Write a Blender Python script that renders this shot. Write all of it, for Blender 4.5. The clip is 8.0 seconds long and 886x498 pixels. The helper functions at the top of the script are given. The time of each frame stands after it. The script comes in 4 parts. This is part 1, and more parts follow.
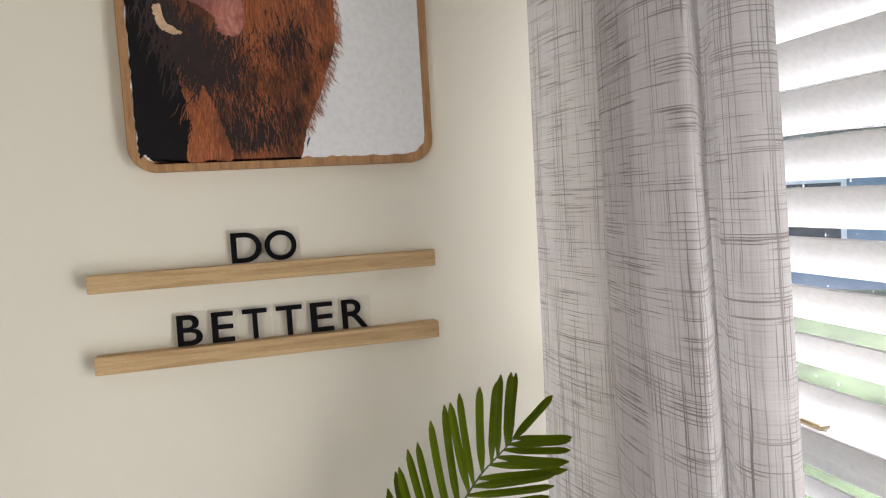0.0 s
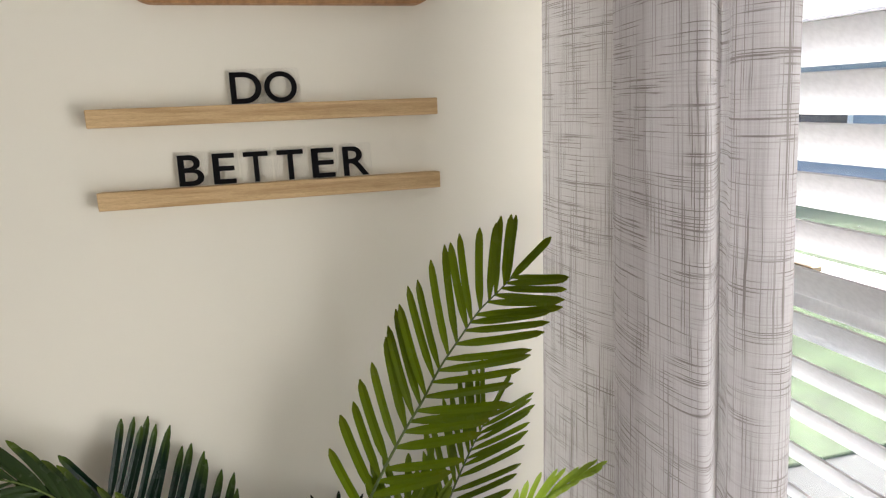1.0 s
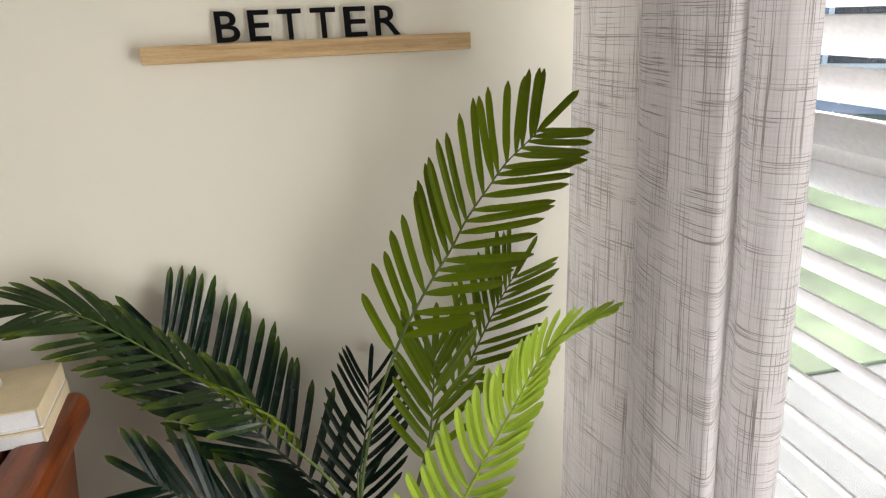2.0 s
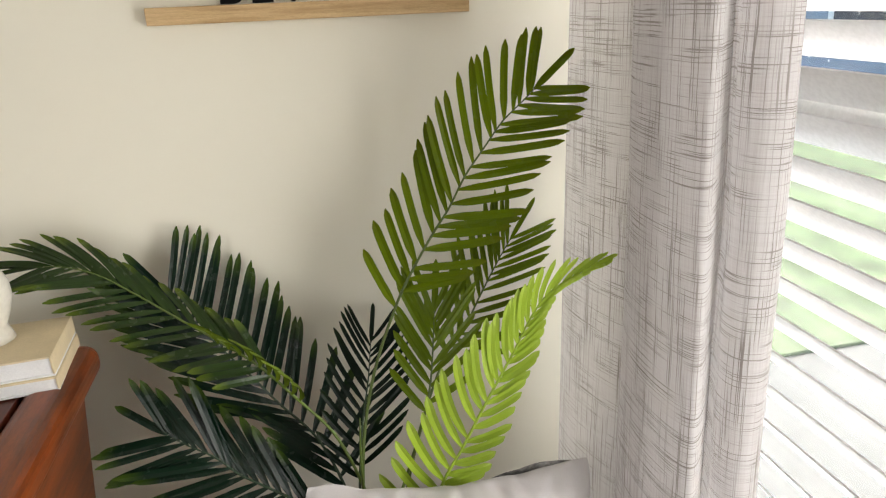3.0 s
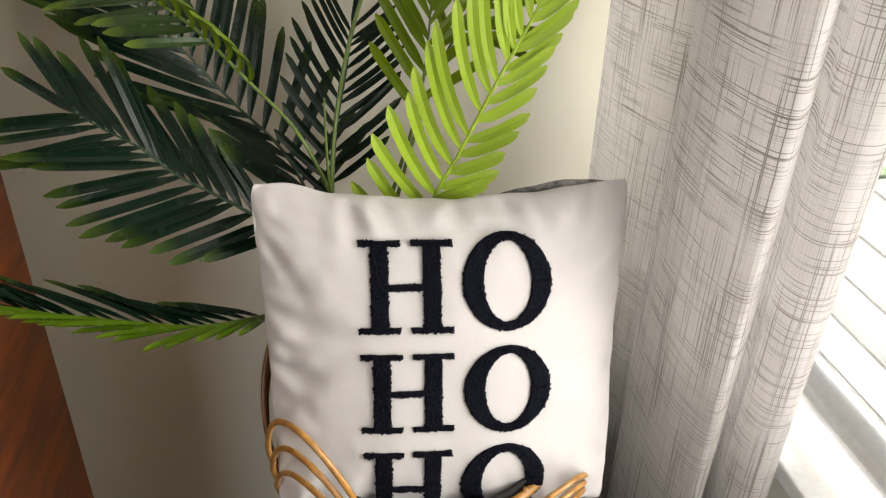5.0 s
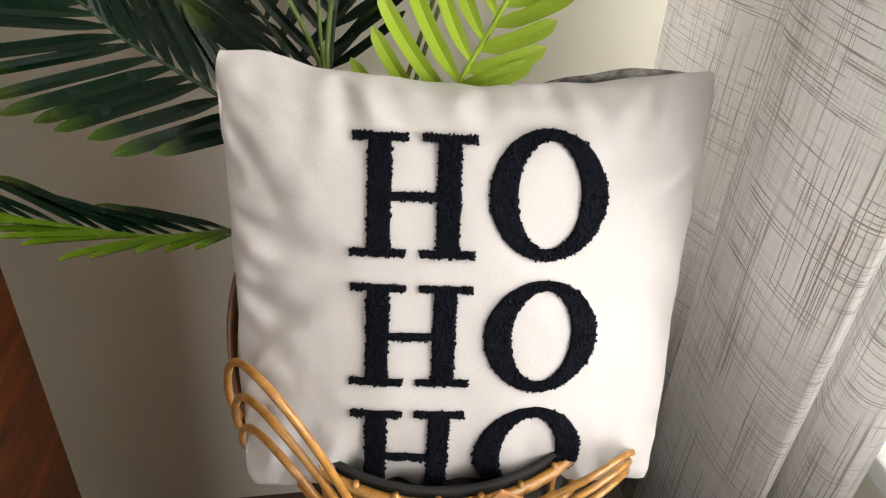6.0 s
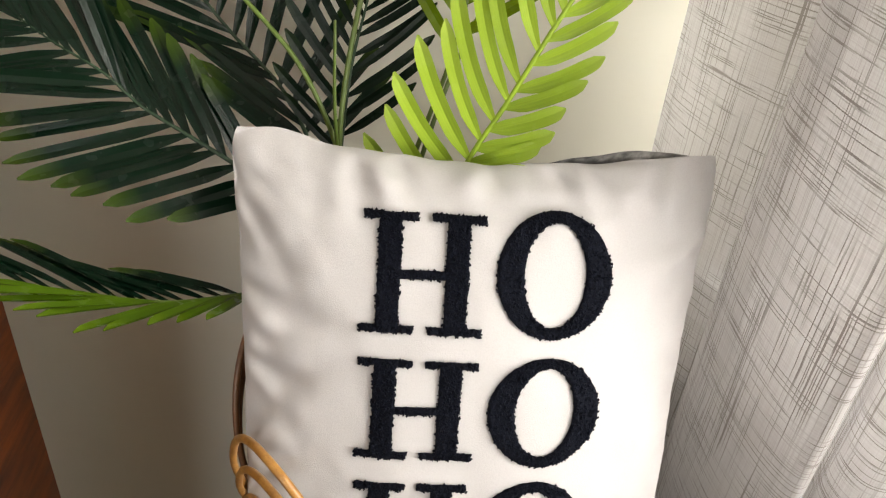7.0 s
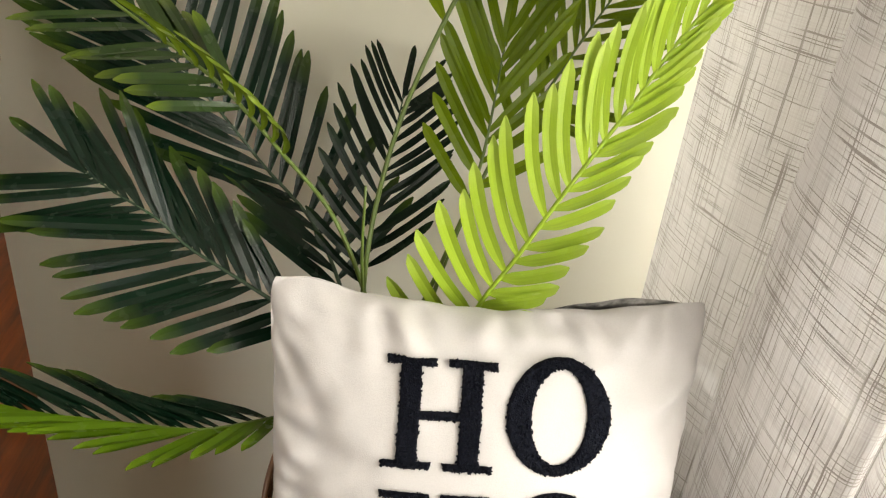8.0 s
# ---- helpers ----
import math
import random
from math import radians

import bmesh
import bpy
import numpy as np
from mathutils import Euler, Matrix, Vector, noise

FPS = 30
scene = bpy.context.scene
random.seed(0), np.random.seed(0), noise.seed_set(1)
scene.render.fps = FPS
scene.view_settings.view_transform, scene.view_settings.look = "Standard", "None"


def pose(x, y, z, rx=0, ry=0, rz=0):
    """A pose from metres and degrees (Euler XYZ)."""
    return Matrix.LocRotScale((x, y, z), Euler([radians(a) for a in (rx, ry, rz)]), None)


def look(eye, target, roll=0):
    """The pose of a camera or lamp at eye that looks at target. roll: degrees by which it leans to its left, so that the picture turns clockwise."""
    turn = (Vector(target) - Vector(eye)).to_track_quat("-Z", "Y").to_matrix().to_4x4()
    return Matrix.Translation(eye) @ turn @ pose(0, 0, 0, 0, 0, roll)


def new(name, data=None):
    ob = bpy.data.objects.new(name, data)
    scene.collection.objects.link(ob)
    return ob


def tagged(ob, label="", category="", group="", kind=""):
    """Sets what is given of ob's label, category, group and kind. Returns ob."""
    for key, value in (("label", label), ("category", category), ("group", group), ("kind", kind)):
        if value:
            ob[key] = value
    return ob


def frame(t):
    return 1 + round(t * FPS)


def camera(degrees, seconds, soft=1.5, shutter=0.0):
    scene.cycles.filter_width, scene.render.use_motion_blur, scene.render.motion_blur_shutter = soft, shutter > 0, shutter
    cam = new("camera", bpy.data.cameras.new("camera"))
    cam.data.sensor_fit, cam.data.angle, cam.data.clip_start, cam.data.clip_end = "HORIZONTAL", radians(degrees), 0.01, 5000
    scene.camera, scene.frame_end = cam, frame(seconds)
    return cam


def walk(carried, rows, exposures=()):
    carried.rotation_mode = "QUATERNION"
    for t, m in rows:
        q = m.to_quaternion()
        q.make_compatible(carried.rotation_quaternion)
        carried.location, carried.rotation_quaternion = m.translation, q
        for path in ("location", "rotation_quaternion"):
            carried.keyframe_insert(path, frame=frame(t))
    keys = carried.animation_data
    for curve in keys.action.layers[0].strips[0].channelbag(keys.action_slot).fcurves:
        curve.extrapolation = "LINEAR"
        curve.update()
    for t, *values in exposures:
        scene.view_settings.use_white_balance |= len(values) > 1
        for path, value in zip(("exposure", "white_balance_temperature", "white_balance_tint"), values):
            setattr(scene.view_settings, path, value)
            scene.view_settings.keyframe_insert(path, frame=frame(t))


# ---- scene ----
cam = camera(67.5, 8.0, soft=1.2)
METRES, EYE, TILT, LEAN, TURN = 0.97, 1.45, -4.5, 3.2, -16.2
ROWS = [
    (0.0, 0.0, 0.0, 0.0, 0.0, 0.0, -0.0),
    (0.5, -0.0002, -0.0025, -0.038, -0.32, -3.87, -0.55),
    (1.0, -0.0042, -0.0065, -0.0929, -0.09, -8.02, -1.1),
    (1.5, -0.0039, -0.0267, -0.1487, 1.67, -12.18, -1.38),
    (1.7, 0.0043, -0.0395, -0.1638, 2.92, -14.05, -1.32),
    (3.0, 0.0154, -0.0984, -0.2195, 3.09, -16.17, -1.11),
    (3.5, 0.0189, -0.0961, -0.2539, 2.63, -18.5, -1.3),
    (4.0, 0.0286, -0.0717, -0.314, 1.92, -22.49, -1.93),
    (4.5, 0.0423, -0.0059, -0.3944, 3.24, -26.66, -2.53),
    (5.0, 0.0545, 0.0836, -0.5131, 6.6, -30.41, -3.13),
    (5.2, 0.0640, 0.1250, -0.5380, 8.6, -32.6, -3.5),
    (6.3, 0.0443, 0.2325, -0.6600, 9.75, -34.6, -5.05),
    (6.5, 0.039, 0.2351, -0.6422, 9.89, -34.4, -5.35),
    (7.0, 0.0304, 0.2298, -0.6009, 10.18, -32.6, -6.11),
    (7.5, 0.0157, 0.2203, -0.5486, 10.59, -30.52, -6.68),
    (8.0, 0.0061, 0.2148, -0.4891, 10.79, -28.57, -6.84),
]
walk(cam, [(t, pose(-0.6, -1.037, EYE, TILT, LEAN, TURN) @ pose(METRES * x, METRES * y, METRES * z, 90 + pitch, roll, yaw)) for t, x, y, z, yaw, pitch, roll in ROWS],
     exposures=[(0.0, 2.38, 6400, 12), (3.0, 2.56, 6700, 9), (5.0, 2.80, 6900, 7), (6.5, 2.87, 6800, 8), (8.0, 3.10, 7250, 5)])

# ---- world and light ----
world = bpy.data.worlds.new("overcast_day")
scene.world = world
world.use_nodes = True
wn = world.node_tree
sky = wn.nodes.new("ShaderNodeTexSky")
sky.sky_type = "NISHITA"
sky.sun_disc = False
sky.sun_elevation, sky.sun_rotation = radians(52.4), radians(68)
sky.air_density, sky.dust_density, sky.ozone_density = 1.0, 5.0, 1.0
wn.links.new(sky.outputs[0], wn.nodes["Background"].inputs[0])
wn.nodes["Background"].inputs[1].default_value = 0.13
sun = new("sun", bpy.data.lights.new("sun", "SUN"))
sun.data.energy, sun.data.angle, sun.data.color = 1.1, radians(14), (1.0, 0.97, 0.93)
sun.matrix_world = look((5, 2, 7), (0, 0, 0))


def window_lamp(x, y, z, wide, high, watts, turn, up=0, colour=(1.0, 0.985, 0.97)):
    """Daylight of one window opening."""
    lamp = new("window_light", bpy.data.lights.new("window_light", "AREA"))
    lamp.data.shape, lamp.data.size, lamp.data.size_y = "RECTANGLE", wide, high
    lamp.data.energy, lamp.data.color = watts, colour
    lamp.matrix_world = pose(x, y, z, 90 + up, 0, turn)
    return lamp


# daylight of the main window beside and behind the curtain, and of the room's second window
window_lamp(-0.004, -0.98, 0.9, 0.72, 1.2, 2.8, 90)
window_lamp(-0.004, -0.29, 1.0, 0.44, 1.6, 0.52, 90)
window_lamp(-2.45, -3.58, 1.2, 1.26, 1.16, 4.4, 0, 0, (1.0, 0.975, 0.94))


# ---- materials ----
def material(name):
    m = bpy.data.materials.new(name)
    m.use_nodes = True
    n = m.node_tree.nodes
    return m, m.node_tree, n["Principled BSDF"], n["Material Output"]


def node(tree, kind, **inputs):
    n = tree.nodes.new(kind)
    for k, v in inputs.items():
        n.inputs[k.replace("_", " ")].default_value = v
    return n


def coords(tree, space="Object", scale=(1, 1, 1), turn=(0, 0, 0)):
    c = tree.nodes.new("ShaderNodeTexCoord")
    m = node(tree, "ShaderNodeMapping", Scale=scale, Rotation=turn)
    tree.links.new(c.outputs[space], m.inputs[0])
    return m.outputs[0]


def noise_tex(tree, vec, scale, detail=4.0, rough=0.55):
    n = node(tree, "ShaderNodeTexNoise", Scale=scale, Detail=detail, Roughness=rough)
    tree.links.new(vec, n.inputs["Vector"])
    return n.outputs["Fac"]


def ramp(tree, fac, stops):
    r = tree.nodes.new("ShaderNodeValToRGB")
    while len(r.color_ramp.elements) < len(stops):
        r.color_ramp.elements.new(0.5)
    for e, (p, c) in zip(r.color_ramp.elements, stops):
        e.position, e.color = p, (*c, 1) if len(c) == 3 else c
    tree.links.new(fac, r.inputs[0])
    return r.outputs[0]


def mixed(tree, a, b, fac=0.5, how="MIX"):
    m = tree.nodes.new("ShaderNodeMix")
    m.data_type, m.blend_type = "RGBA", how
    for value, i in ((fac, 0), (a, 6), (b, 7)):
        if hasattr(value, "links"):
            tree.links.new(value, m.inputs[i])
        else:
            m.inputs[i].default_value = (*value, 1) if i else value
    return m.outputs[2]


def bump(tree, bsdf, height, strength, distance=0.002):
    b = node(tree, "ShaderNodeBump", Strength=strength, Distance=distance)
    tree.links.new(height, b.inputs["Height"])
    tree.links.new(b.outputs[0], bsdf.inputs["Normal"])


def plain(name, colour, rough=0.6, vary=0.08, scale=8.0, relief=0.15, fine=120.0, metal=0.0, space="Object", spec=0.5):
    m, tree, bsdf, _ = material(name)
    vec = coords(tree, space)
    low = tuple(c * (1 - vary) for c in colour)
    high = tuple(min(1, c * (1 + vary)) for c in colour)
    big = noise_tex(tree, vec, scale, 5)
    small = noise_tex(tree, vec, fine, 3)
    col = ramp(tree, big, [(0.3, low), (0.7, high)])
    tree.links.new(mixed(tree, col, ramp(tree, small, [(0.35, (0.86, 0.86, 0.86)), (0.6, (1, 1, 1))]), 0.5, "MULTIPLY"), bsdf.inputs["Base Color"])
    bsdf.inputs["Roughness"].default_value, bsdf.inputs["Metallic"].default_value = rough, metal
    bsdf.inputs["Specular IOR Level"].default_value = spec
    bump(tree, bsdf, small, relief, 0.001)
    return m


def wood(name, dark, light, grain=(1, 14, 14), scale=6.0, rough=0.5, relief=0.2, coat=0.0):
    m, tree, bsdf, _ = material(name)
    vec = coords(tree, "Object", grain)
    g = noise_tex(tree, vec, scale, 8, 0.65)
    fine = noise_tex(tree, coords(tree, "Object", tuple(3 * v for v in grain)), scale * 6, 3)
    col = ramp(tree, g, [(0.3, dark), (0.5, tuple((a + b) / 2 for a, b in zip(dark, light))), (0.72, light)])
    tree.links.new(mixed(tree, col, ramp(tree, fine, [(0.35, (0.7, 0.66, 0.6)), (0.55, (1, 1, 1))]), 0.6, "MULTIPLY"), bsdf.inputs["Base Color"])
    bsdf.inputs["Roughness"].default_value = rough
    bsdf.inputs["Coat Weight"].default_value = coat
    bsdf.inputs["Coat Roughness"].default_value = 0.25
    bump(tree, bsdf, fine, relief, 0.0006)
    return m


def leaf_material(name, base, tip, spec=0.2, through_leaf=0.3):
    """Moulded plastic leaf: darker middle, paler tip, some light passing through."""
    m, tree, bsdf, out = material(name)
    uv = tree.nodes.new("ShaderNodeTexCoord").outputs["UV"]
    sep = tree.nodes.new("ShaderNodeSeparateXYZ")
    tree.links.new(uv, sep.inputs[0])
    along = ramp(tree, sep.outputs["Y"], [(0.0, base), (0.72, base), (1.0, tip)])
    info = tree.nodes.new("ShaderNodeObjectInfo")
    each = ramp(tree, info.outputs["Random"], [(0.0, (0.72, 0.74, 0.7)), (1.0, (1.0, 1.0, 1.0))])
    veins = noise_tex(tree, coords(tree, "UV", (26, 1.2, 1)), 1.0, 3)
    col = mixed(tree, along, each, 1.0, "MULTIPLY")
    col = mixed(tree, col, ramp(tree, veins, [(0.35, (0.75, 0.78, 0.75)), (0.6, (1, 1, 1))]), 0.7, "MULTIPLY")
    tree.links.new(col, bsdf.inputs["Base Color"])
    # patchy sheen of moulded plastic
    sheen = noise_tex(tree, coords(tree, "Object"), 55.0, 2)
    tree.links.new(ramp(tree, sheen, [(0.40, (0.10, 0.10, 0.10)), (0.64, (0.28, 0.28, 0.28))]), bsdf.inputs["Roughness"])
    bsdf.inputs["Specular IOR Level"].default_value = spec
    bump(tree, bsdf, mixed(tree, veins, sheen, 0.3), 0.25, 0.001)
    tl = tree.nodes.new("ShaderNodeBsdfTranslucent")
    tree.links.new(col, tl.inputs["Color"])
    mx = node(tree, "ShaderNodeMixShader", Fac=through_leaf)
    tree.links.new(bsdf.outputs[0], mx.inputs[1])
    tree.links.new(tl.outputs[0], mx.inputs[2])
    tree.links.new(mx.outputs[0], out.inputs[0])
    return m


def linen(name):
    """Sheer woven linen: single slub threads of uneven length, both ways, gathered in patches."""
    m, tree, bsdf, out = material(name)
    uv = tree.nodes.new("ShaderNodeTexCoord").outputs["UV"]
    sway = noise_tex(tree, coords(tree, "UV", (18, 18, 1)), 1.0, 2)
    sep = tree.nodes.new("ShaderNodeSeparateXYZ")
    tree.links.new(uv, sep.inputs[0])

    def calc(how, a, b):
        n = tree.nodes.new("ShaderNodeMath")
        n.operation = how
        for value, i in ((a, 0), (b, 1)):
            if hasattr(value, "links"):
                tree.links.new(value, n.inputs[i])
            else:
                n.inputs[i].default_value = value
        return n.outputs[0]

    def threads(along, across, per_metre, run, lo, hi, seed):
        """Thread by thread: each row of the weave has its own stretches of thick yarn."""
        row = calc("FLOOR", calc("MULTIPLY", calc("ADD", across, calc("MULTIPLY", sway, 0.0025)), per_metre), 0)
        vec = tree.nodes.new("ShaderNodeCombineXYZ")
        tree.links.new(calc("MULTIPLY", along, run), vec.inputs[0])
        tree.links.new(calc("MULTIPLY", row, 7.37), vec.inputs[1])
        vec.inputs[2].default_value = seed
        return ramp(tree, noise_tex(tree, vec.outputs[0], 1.0, 0.5, 0.5), [(lo, (0, 0, 0)), (hi, (1, 1, 1))])

    u, v = sep.outputs["X"], sep.outputs["Y"]
    patch_v = ramp(tree, noise_tex(tree, coords(tree, "UV", (30, 7, 1)), 1.0, 1), [(0.36, (0.2, 0.2, 0.2)), (0.54, (1, 1, 1))])
    patch_h = ramp(tree, noise_tex(tree, coords(tree, "UV", (16, 34, 1)), 1.0, 1), [(0.36, (0.2, 0.2, 0.2)), (0.54, (1, 1, 1))])
    vert = mixed(tree, threads(v, u, 980, 5, 0.595, 0.64, 3.3), patch_v, 1.0, "MULTIPLY")
    hori = mixed(tree, threads(u, v, 980, 7, 0.585, 0.63, 8.1), patch_h, 1.0, "MULTIPLY")
    fine = mixed(tree, threads(v, u, 1100, 6, 0.36, 0.68, 1.7), threads(u, v, 1300, 9, 0.4, 0.65, 5.2), 0.4)
    both = mixed(tree, vert, hori, 1.0, "LIGHTEN")
    col = mixed(tree, (0.64, 0.62, 0.62), (0.29, 0.265, 0.25), both)
    col = mixed(tree, col, ramp(tree, fine, [(0.0, (1, 1, 1)), (1.0, (0.78, 0.76, 0.74))]), 0.6, "MULTIPLY")
    tree.links.new(col, bsdf.inputs["Base Color"])
    bsdf.inputs["Roughness"].default_value = 0.9
    bump(tree, bsdf, both, 0.3, 0.0008)
    tl = tree.nodes.new("ShaderNodeBsdfTranslucent")
    tree.links.new(col, tl.inputs["Color"])
    mx = node(tree, "ShaderNodeMixShader", Fac=0.6)
    tree.links.new(bsdf.outputs[0], mx.inputs[1])
    tree.links.new(tl.outputs[0], mx.inputs[2])
    clear = tree.nodes.new("ShaderNodeBsdfTransparent")
    open_weave = mixed(tree, (0.18, 0.18, 0.18), (0.03, 0.03, 0.03), both)
    mx2 = tree.nodes.new("ShaderNodeMixShader")
    tree.links.new(open_weave, mx2.inputs[0])
    tree.links.new(mx.outputs[0], mx2.inputs[1])
    tree.links.new(clear.outputs[0], mx2.inputs[2])
    tree.links.new(mx2.outputs[0], out.inputs[0])
    return m


def glass_material(name, colour=(1, 1, 1), rough=0.0):
    m, tree, bsdf, out = material(name)
    clear = tree.nodes.new("ShaderNodeBsdfTransparent")
    clear.inputs[0].default_value = (*colour, 1)
    gloss = node(tree, "ShaderNodeBsdfGlossy", Roughness=max(rough, 0.02))
    gloss.inputs["Color"].default_value = (0.7, 0.7, 0.7, 1)
    facing = node(tree, "ShaderNodeLayerWeight", Blend=0.5)
    steep = tree.nodes.new("ShaderNodeMath")
    steep.operation, steep.inputs[1].default_value = "POWER", 5.0
    tree.links.new(facing.outputs["Facing"], steep.inputs[0])
    share = node(tree, "ShaderNodeMapRange")
    share.inputs["To Min"].default_value, share.inputs["To Max"].default_value = 0.03, 0.6
    tree.links.new(steep.outputs[0], share.inputs["Value"])
    mx = tree.nodes.new("ShaderNodeMixShader")
    tree.links.new(share.outputs[0], mx.inputs[0])
    tree.links.new(clear.outputs[0], mx.inputs[1])
    tree.links.new(gloss.outputs[0], mx.inputs[2])
    tree.links.new(mx.outputs[0], out.inputs[0])
    return m


def wall_paint(name, colour):
    """Matt rolled paint: very faint mottling and roller texture."""
    m, tree, bsdf, _ = material(name)
    vec = coords(tree)
    big = noise_tex(tree, vec, 2.5, 3)
    col = ramp(tree, big, [(0.3, tuple(c * 0.975 for c in colour)), (0.7, colour)])
    tree.links.new(col, bsdf.inputs["Base Color"])
    bsdf.inputs["Roughness"].default_value = 0.7
    bsdf.inputs["Specular IOR Level"].default_value = 0.3
    bump(tree, bsdf, noise_tex(tree, vec, 350, 2), 0.03, 0.0006)
    return m


WALL = wall_paint("cream_wall_paint", (0.83, 0.80, 0.685))
# unseen walls: this warm grey is set to curb bounce light
ROOM_WALL = plain("warm_grey_bounce_wall", (0.33, 0.26, 0.19), 0.75, 0.03, 2.0, 0.06, 260.0)
CEILING = plain("white_ceiling_paint", (0.8, 0.78, 0.74), 0.8, 0.02)
ROOM_FLOOR = wood("floor_boards", (0.07, 0.04, 0.022), (0.15, 0.09, 0.05), (2, 14, 2), 3.0, 0.45)
WHITE = plain("white_window_paint", (0.82, 0.82, 0.82), 0.35, 0.02, 4.0, 0.03)
SLAT = plain("white_blind_slat", (0.88, 0.88, 0.89), 0.4, 0.02, 3.0, 0.02)
CORD = plain("white_cord", (0.75, 0.75, 0.73), 0.8, 0.05)
LINEN = linen("sheer_linen")
GLASS = glass_material("window_glass", (0.97, 0.985, 0.98))
ACRYLIC = glass_material("clear_acrylic", (0.985, 0.985, 0.985), 0.06)
RAIL_WOOD = wood("pale_pine", (0.40, 0.25, 0.10), (0.72, 0.52, 0.28), (1.2, 26, 26), 6.0, 0.55, 0.2)
BOARD_WOOD = wood("oak_board_edge", (0.30, 0.15, 0.06), (0.58, 0.34, 0.15), (26, 4, 3), 4.0, 0.6, 0.4)
BLACK_LETTER = plain("black_letter_vinyl", (0.004, 0.004, 0.005), 0.6, 0.1, spec=0.1)
MAHOGANY = wood("varnished_mahogany", (0.045, 0.007, 0.002), (0.29, 0.062, 0.008), (9, 1.4, 9), 4.0, 0.3, 0.1, 0.12)
DARK_WOOD = wood("dark_stained_wood", (0.012, 0.007, 0.005), (0.035, 0.018, 0.010), (2, 12, 2), 5.0, 0.45)
MAHOGANY_TOP = wood("varnished_mahogany_panel", (0.075, 0.014, 0.006), (0.12, 0.026, 0.011), (9, 1.4, 9), 2.0, 0.4, 0.08, 0.1)
COVER = plain("cream_book_cover", (0.66, 0.55, 0.36), 0.6, 0.08, 20, 0.15, 300)
PAGES = plain("book_pages", (0.74, 0.74, 0.74), 0.8, 0.05, 40, 0.3, 500)
CERAMIC = plain("white_ceramic", (0.74, 0.71, 0.63), 0.2, 0.02)
COTTON = plain("white_cotton", (0.50, 0.475, 0.475), 0.9, 0.03, 9.0, 0.35, 900.0)
YARN = plain("black_tufted_yarn", (0.004, 0.005, 0.010), 0.9, 0.5, 500.0, 1.0, 700.0, spec=0.12)
BACKING = plain("grey_patterned_cloth", (0.2, 0.19, 0.18), 0.9, 0.7, 90.0, 0.4, 300.0)
RATTAN = wood("varnished_rattan", (0.24, 0.10, 0.022), (0.55, 0.28, 0.07), (3, 3, 3), 20.0, 0.3, 0.15, 0.3)
RATTAN_DARK = wood("dark_rattan", (0.10, 0.045, 0.02), (0.22, 0.10, 0.045), (3, 3, 3), 20.0, 0.4, 0.15, 0.1)
LINER = plain("black_cloth_liner", (0.014, 0.013, 0.014), 0.9, 0.05, 20, 0.3, 600)
LEATHER = plain("tan_leather", (0.42, 0.20, 0.08), 0.5, 0.15, 40, 0.3, 300)
SOIL = plain("dark_potting_soil", (0.012, 0.010, 0.009), 0.95, 0.5, 60, 1.0, 200)
STEM = plain("green_stem_plastic", (0.10, 0.155, 0.02), 0.4, 0.15, 40, 0.2)
STEM_OLIVE = plain("olive_stem_plastic", (0.085, 0.13, 0.02), 0.4, 0.15, 40, 0.2)
STEM_LIME = plain("lime_stem_plastic", (0.28, 0.42, 0.03), 0.4, 0.15, 40, 0.2)
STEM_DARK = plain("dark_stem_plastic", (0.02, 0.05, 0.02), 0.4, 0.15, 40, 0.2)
OLIVE = leaf_material("olive_green_leaf", (0.20, 0.285, 0.008), (0.21, 0.25, 0.012), 0.2, 0.42)
YOUNG = leaf_material("young_leaf", (0.17, 0.25, 0.02), (0.22, 0.31, 0.03), 0.3, 0.3)
LIME = leaf_material("lime_green_leaf", (0.45, 0.62, 0.065), (0.52, 0.67, 0.12))
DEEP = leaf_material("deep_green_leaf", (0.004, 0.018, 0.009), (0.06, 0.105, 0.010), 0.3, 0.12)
MID = leaf_material("mid_green_leaf", (0.19, 0.275, 0.010), (0.21, 0.29, 0.015), 0.2, 0.4)
ARCH = leaf_material("grey_green_leaf", (0.030, 0.064, 0.013), (0.15, 0.22, 0.018), 0.45, 0.22)
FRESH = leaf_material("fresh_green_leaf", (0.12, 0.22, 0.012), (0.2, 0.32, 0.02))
# blackish green carries the shade behind the other fronds in its colour
DIM = leaf_material("shaded_green_leaf", (0.007, 0.015, 0.009), (0.014, 0.028, 0.01), 0.12, 0.1)
CONCRETE = plain("pale_concrete", (0.11, 0.115, 0.108), 0.85, 0.15, 1.5, 0.4, 60)
GRASS = plain("lawn_grass", (0.08, 0.115, 0.055), 0.9, 0.5, 3, 1.0, 80)
SIDING = plain("blue_grey_siding", (0.28, 0.33, 0.40), 0.7, 0.1, 3, 0.2, 40)
ROOF = plain("grey_roof", (0.12, 0.12, 0.13), 0.8, 0.2, 3, 0.4, 40)
DARK_PANE = plain("dark_house_window", (0.03, 0.04, 0.06), 0.15, 0.2)
LATCH = plain("bronze_latch", (0.20, 0.15, 0.09), 0.35, 0.2, 60, 0.1, 200, 0.8)


# ---- builders ----
def mesh_of(bm, name, mat, smooth=False):
    me = bpy.data.meshes.new(name)
    bm.normal_update()
    bm.to_mesh(me)
    bm.free()
    if smooth:
        for p in me.polygons:
            p.use_smooth = True
    for mm in mat if isinstance(mat, (list, tuple)) else [mat]:
        me.materials.append(mm)
    return me


